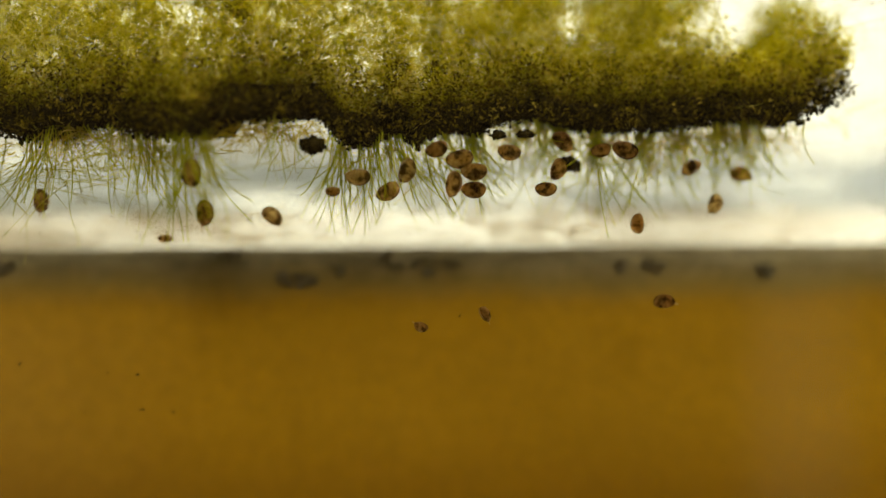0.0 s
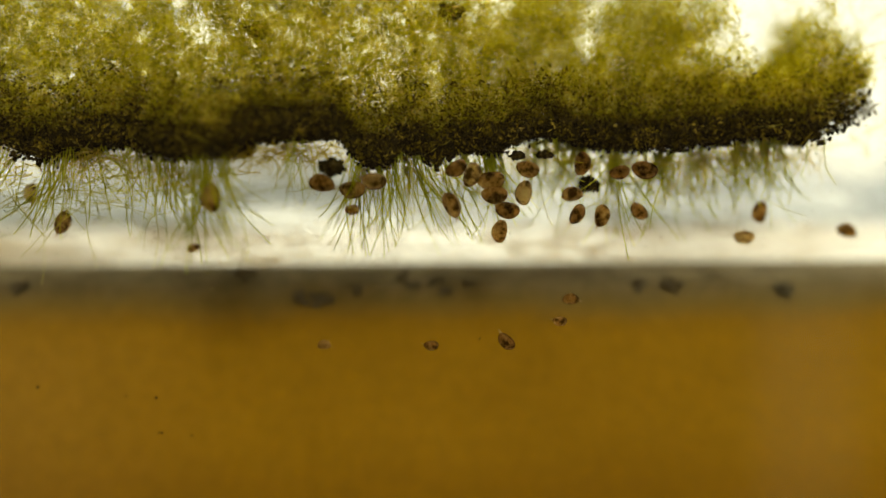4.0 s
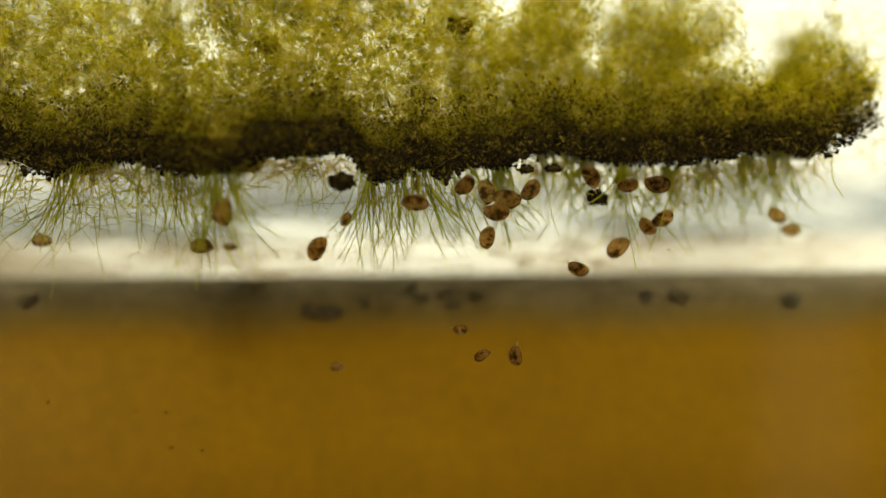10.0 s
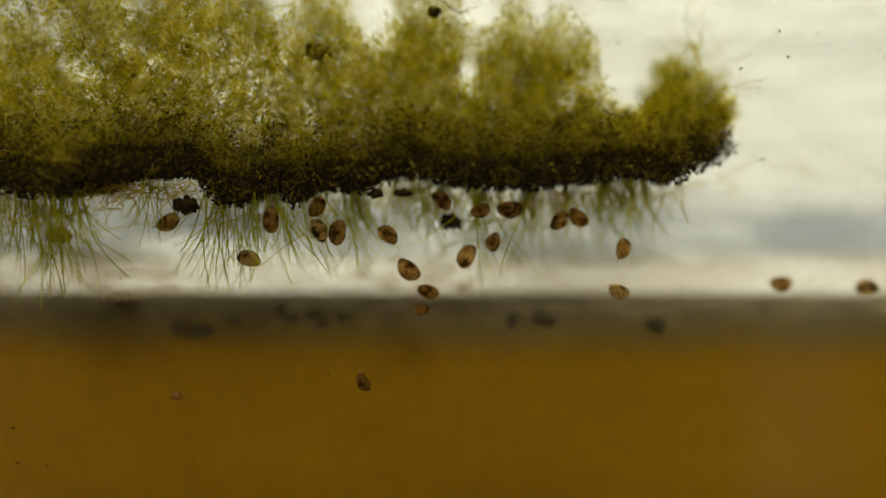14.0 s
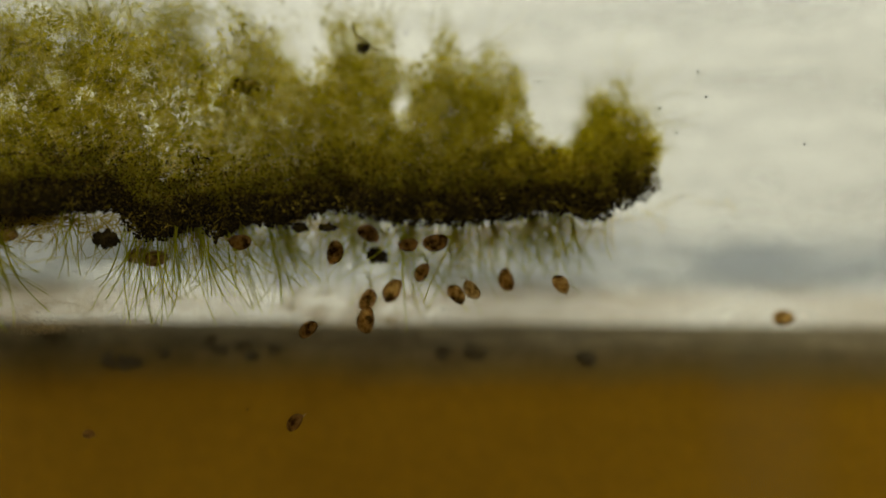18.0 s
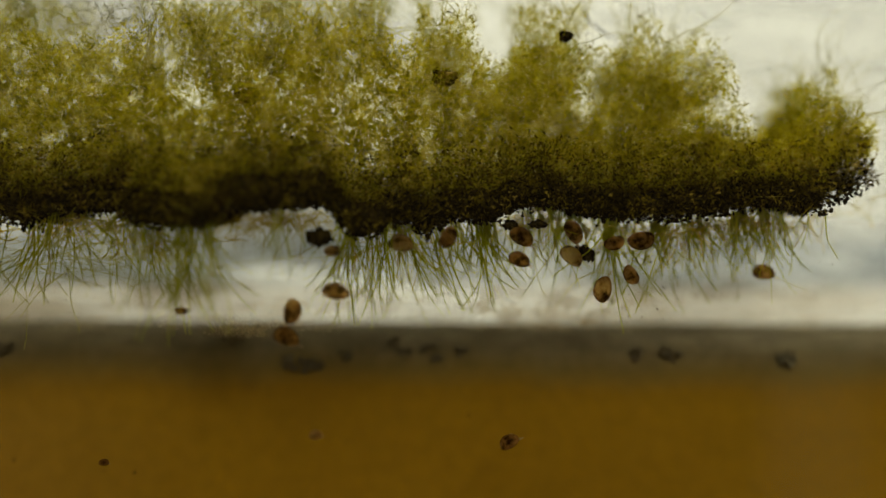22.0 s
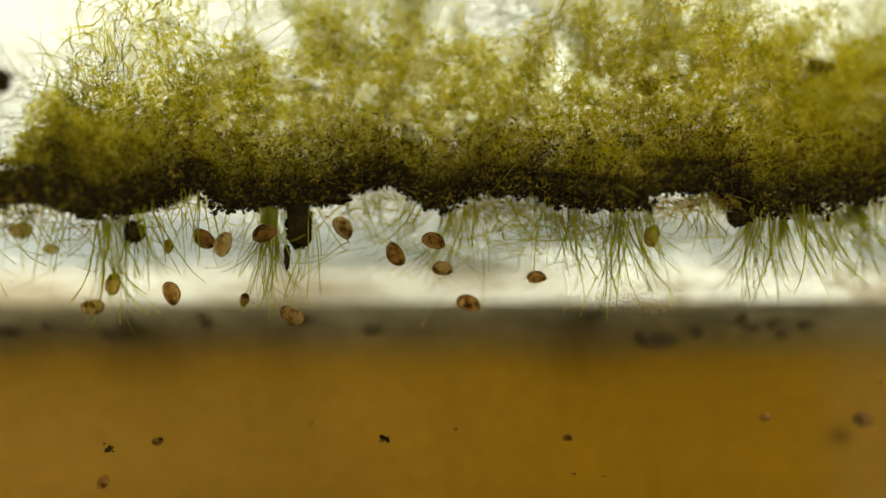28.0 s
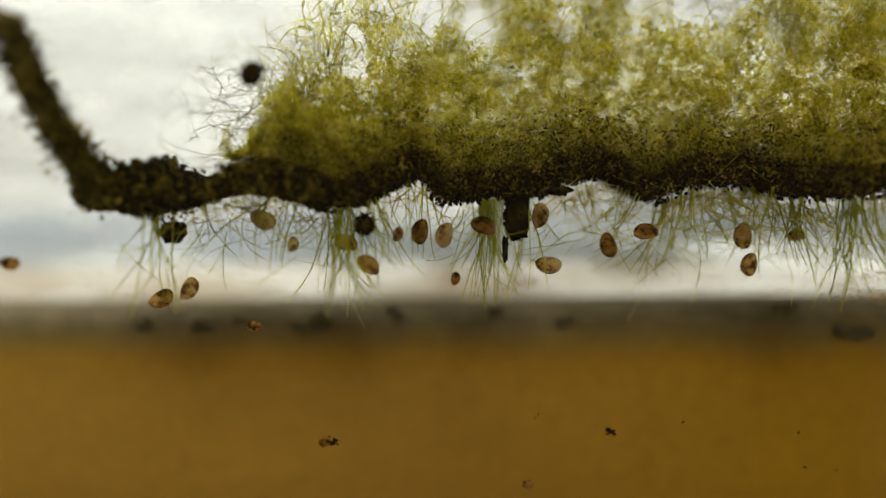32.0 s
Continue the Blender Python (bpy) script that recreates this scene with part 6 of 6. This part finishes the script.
    walk(ostracod(1.39, 0.73), [(0, swim(22.68, 8.78, 8.66, -60, 46)), (18, swim(22.68, 8.78, 8.66, -60, 46)), (19, swim(22.68, 2.91, -5.54, -60, 46)), (20, swim(22.46, 2.90, -4.53, 0, 46)), (21, swim(22.46, 8.77, 8.61, 0, 46)), (32, swim(22.46, 8.77, 8.61, 0, 46))])
    walk(ostracod(0.58, 0.77), [(0, swim(-11.73, 5.39, 8.89, 0, -20)), (21, swim(-11.73, 5.39, 8.89, 0, -20)), (22, swim(-13.35, 2.77, -7.72, 0, -20)), (24, swim(-10.22, -1.12, -6.13, 0, -20)), (27, swim(-10.41, -1.09, -6.84, -60, -20)), (28, swim(-10.66, -1.06, -7.17, 0, -20)), (29, swim(-10.73, -1.05, -7.25, -50, -20)), (30, swim(-10.73, 4.91, 8.60, -50, -20)), (32, swim(-10.73, 4.91, 8.60, -50, -20))])
    walk(ostracod(1.37, 0.34), [(0, swim(-24.23, 5.03, 1.33, 0, -20)), (23, swim(-21.98, 2.39, 0.89, 0, -20)), (24, swim(-20.79, 6.32, 8.93, 0, -20)), (27, swim(-15.74, -0.89, 0.62, 0, -20)), (28, swim(-16.47, -0.83, 0.70, -20, -20)), (29, swim(-14.78, -0.99, 1.13, 20, -20)), (30, swim(-12.55, 1.22, 2.41, 80, -20)), (31, swim(-12.53, 1.59, 2.32, 80, -20)), (32, swim(-12.56, 1.58, 2.41, 80, -20))])
    walk(ostracod(1.47, 0.80), [(0, swim(-24.42, 0.64, 3.16, 190, -19)), (23, swim(-26.63, 5.16, 2.81, 190, -19)), (24, swim(-23.14, 2.76, 2.84, 240, -19)), (27, swim(-23.86, 1.16, 5.09, 310, -19)), (28, swim(-24.08, 0.61, 5.26, 305, -19)), (29, swim(-25.21, 0.70, 4.91, 260, -19)), (30, swim(-25.80, 0.75, 5.18, 260, -19)), (31, swim(-25.67, 0.74, 5.53, 260, -19)), (32, swim(-25.53, 0.73, 5.54, 260, -19))])
    walk(ostracod(1.44, 0.93), [(0, swim(-26.17, -0.03, -2.30, 0, 0)), (23, swim(-29.13, 5.47, -3.45, 0, 0)), (24, swim(-26.17, 5.78, 8.98, 0, 0)), (27, swim(-33.14, 3.59, 4.13, 70, 0)), (28, swim(-30.84, -0.80, 4.29, 70, 0)), (29, swim(-30.89, -0.94, 4.25, 70, 0)), (30, swim(-31.17, -1.01, 4.46, 75, 0)), (31, swim(-31.15, -1.00, 4.42, 75, 0)), (32, swim(-31.16, -1.00, 4.36, 75, 0))])
    walk(ostracod(1.46, 0.65), [(0, swim(-28.72, 5.20, 8.60, 0, -9)), (23, swim(-28.72, 5.20, 8.60, 0, -9)), (24, swim(-31.76, 5.13, 5.12, 0, -9)), (27, swim(-29.92, 2.86, 5.11, 0, -9)), (28, swim(-28.55, -0.33, 4.90, 20, -9)), (29, swim(-28.54, -0.33, 4.93, 0, -9)), (30, swim(-29.06, -0.45, 4.87, -10, -9)), (31, swim(-28.90, -0.41, 4.91, -20, -9)), (32, swim(-28.94, -0.42, 4.85, -20, -9))])
    walk(ostracod(0.79, 0.56), [(0, swim(-30.02, 4.82, 8.60, 180, -30)), (24, swim(-30.02, 4.82, 8.60, 180, -30)), (27, swim(-31.73, 3.61, 0.06, 180, -30)), (28, swim(-29.84, -0.26, 0.98, 260, -30)), (29, swim(-30.06, -0.31, 1.26, 240, -30)), (30, swim(-30.21, -0.35, 1.30, 260, -30)), (31, swim(-30.44, -0.41, 1.75, 260, -30)), (32, swim(-30.65, -0.46, 1.81, 260, -30))])
    walk(ostracod(1.46, 0.69), [(0, swim(-32.39, -0.38, 4.65, 180, -6)), (27, swim(-34.90, 4.74, 4.75, 180, -6)), (28, swim(-32.36, 0.38, 4.71, 140, -6)), (29, swim(-32.16, -0.32, 4.73, 150, -6)), (30, swim(-32.55, -0.42, 4.41, 160, -6)), (31, swim(-32.56, -0.42, 4.50, 75, -6)), (32, swim(-32.61, -0.44, 4.60, 80, -6))])
    walk(ostracod(1.35, 0.16), [(0, swim(-37.17, -1.20, 2.01, 80, -2)), (28, swim(-38.60, 2.16, 1.87, 80, -2)), (29, swim(-37.74, 0.45, 3.57, 150, -2)), (30, swim(-36.96, -1.20, 4.33, 80, -2)), (31, swim(-37.02, -1.20, 4.30, -5, -2)), (32, swim(-36.99, -1.20, 3.92, -15, -2))])
    walk(ostracod(1.42, 0.27), [(0, swim(-33.88, 3.52, 8.86, -70, -1)), (27, swim(-33.88, 3.52, 8.86, -70, -1)), (28, swim(-34.48, 0.48, 1.34, -70, -1)), (29, swim(-33.84, -1.21, 1.90, -30, -1)), (30, swim(-34.19, -1.30, 1.97, -25, -1)), (31, swim(-35.46, -1.49, 2.10, -60, -1)), (32, swim(-35.68, -1.49, 2.63, -35, -1))])
    walk(ostracod(0.84, 0.60), [(0, swim(-33.93, 3.50, 8.85, 260, -9)), (27, swim(-33.93, 3.50, 8.85, 260, -9)), (28, swim(-34.57, 0.26, 4.21, 260, -9)), (29, swim(-33.61, -1.45, 4.26, 250, -9)), (30, swim(-33.77, -1.49, 4.42, 240, -9)), (31, swim(-33.86, -1.51, 4.40, 250, -9)), (32, swim(-33.94, -1.54, 4.45, 250, -9))])
    walk(ostracod(1.50, 0.80), [(0, swim(-27.11, 5.67, 8.87, 150, 19)), (27, swim(-27.11, 5.67, 8.87, 150, 19)), (28, swim(-27.11, 0.56, 0.03, 150, 19)), (29, swim(-27.11, 5.67, 8.87, 150, 19)), (30, swim(-25.09, 0.43, 2.36, 155, 19)), (31, swim(-25.13, 0.43, 2.45, 165, 19)), (32, swim(-25.02, 0.42, 2.61, 175, 19))])
    walk(ostracod(0.90, 0.99), [(0, swim(-40.60, -1.69, 4.10, 180, 3)), (28, swim(-43.25, 3.54, 4.13, 180, 3)), (29, swim(-41.97, 1.73, 4.05, 180, 3)), (30, swim(-40.07, -1.70, 4.10, 240, 3)), (31, swim(-40.02, -1.70, 4.07, 260, 3)), (32, swim(-40.03, -1.70, 3.95, 260, 3))])
    walk(ostracod(1.54, 0.99), [(0, swim(-42.53, -1.37, 5.26, 180, 0)), (28, swim(-45.53, 4.13, 5.43, 180, 0)), (29, swim(-44.27, 2.86, 5.35, 180, 0)), (30, swim(-41.74, -1.39, 5.43, 165, 0)), (31, swim(-41.74, -1.39, 5.47, 145, 0)), (32, swim(-41.75, -1.39, 5.46, 155, 0))])
    walk(ostracod(1.38, 0.91), [(0, swim(-38.13, -1.87, 0.80, 180, 0)), (28, swim(-39.94, 2.13, 0.52, 180, 0)), (29, swim(-38.13, 2.15, 8.60, 180, 0)), (30, swim(-46.78, -0.04, 1.25, 240, 0)), (31, swim(-46.52, -0.50, 1.40, 240, 0)), (32, swim(-46.53, -0.53, 1.39, 240, 0))])
    walk(ostracod(0.71, 0.24), [(0, swim(-34.72, 3.16, 8.64, 190, 7)), (27, swim(-34.72, 3.16, 8.64, 190, 7)), (28, swim(-35.49, 1.04, -7.71, 190, 7)), (29, swim(-35.75, -0.31, -8.06, 200, 7)), (30, swim(-36.66, -1.08, -7.50, 180, 7)), (31, swim(-37.72, -1.05, -7.50, 180, 7)), (32, swim(-38.40, -1.04, -7.69, 180, 7))])
    walk(ostracod(0.90, 0.17), [(0, swim(-37.66, -1.76, -9.38, 240, 0)), (28, swim(-39.30, 1.96, -10.49, 240, 0)), (29, swim(-37.66, 2.17, 8.60, 240, 0)), (30, swim(-40.78, -1.69, -0.39, 260, 0)), (31, swim(-41.06, -1.69, -0.52, 260, 0)), (32, swim(-41.06, 2.02, 8.90, 260, 0))])
    walk(ostracod(1.37, 0.26), [(0, swim(7.91, 7.35, 8.60, -20, 0)), (27, swim(7.91, 7.35, 8.60, -20, 0)), (28, swim(10.94, 6.63, -7.99, -20, 0)), (32, swim(7.91, 1.13, -6.76, -20, 0))])
    walk(ostracod(0.90, 0.03), [(0, swim(-42.92, 1.94, 8.99, 0, -2)), (28, swim(-42.92, 1.94, 8.99, 0, -2)), (29, swim(-45.10, 3.54, 2.79, 0, -2)), (30, swim(-42.92, 1.94, 8.99, 0, -2)), (31, swim(-42.92, 1.94, 8.99, 0, -2)), (32, swim(-42.48, -0.94, -0.90, 0, -2))])
    walk(ostracod(1.46, 0.13), [(0, swim(-28.60, 5.23, 8.60, 250, 17)), (28, swim(-28.60, 5.23, 8.60, 250, 17)), (29, swim(-28.60, -0.07, -5.70, 250, 17)), (30, swim(-28.60, 5.23, 8.60, 250, 17)), (32, swim(-28.60, 5.23, 8.60, 250, 17))])
    walk(ostracod(1.48, 0.10), [(0, swim(-47.80, 1.62, 8.60, 210, -8)), (29, swim(-47.80, 1.62, 8.60, 210, -8)), (30, swim(-48.81, 1.01, 0.65, 210, -8)), (31, swim(-48.64, 0.62, 0.79, 210, -8)), (32, swim(-48.62, 0.56, 0.77, 210, -8))])
    walk(ostracod(1.12, 0.11), [(0, swim(-19.99, 6.40, 8.66, 180, 14)), (29, swim(-19.99, 6.40, 8.66, 180, 14)), (30, swim(-19.99, 0.36, -2.73, 180, 14)), (31, swim(-19.99, 6.40, 8.66, 180, 14)), (32, swim(-19.99, 6.40, 8.66, 180, 14))])
    walk(ostracod(0.67, 0.06), [(0, swim(-26.67, 5.73, 8.94, 180, 3)), (30, swim(-26.67, 5.73, 8.94, 180, 3)), (31, swim(-26.67, 0.92, -10.97, 180, 3)), (32, swim(-26.38, 0.89, -10.74, 180, 3))])
    walk(ostracod(1.42, 0.37), [(0, swim(-11.31, 5.19, 8.78, 0, 11)), (30, swim(-11.31, 5.19, 8.78, 0, 11)), (31, swim(-9.62, 2.75, -6.48, 0, 11)), (32, swim(-11.31, 5.19, 8.78, 0, 11))])
    walk(ostracod(1.29, 0.55), [(0, swim(-50.00, 1.40, 8.60, 180, -20)), (31, swim(-50.00, 1.40, 8.60, 180, -20)), (32, swim(-60.53, 4.86, 3.00, 180, -20))])


motions()
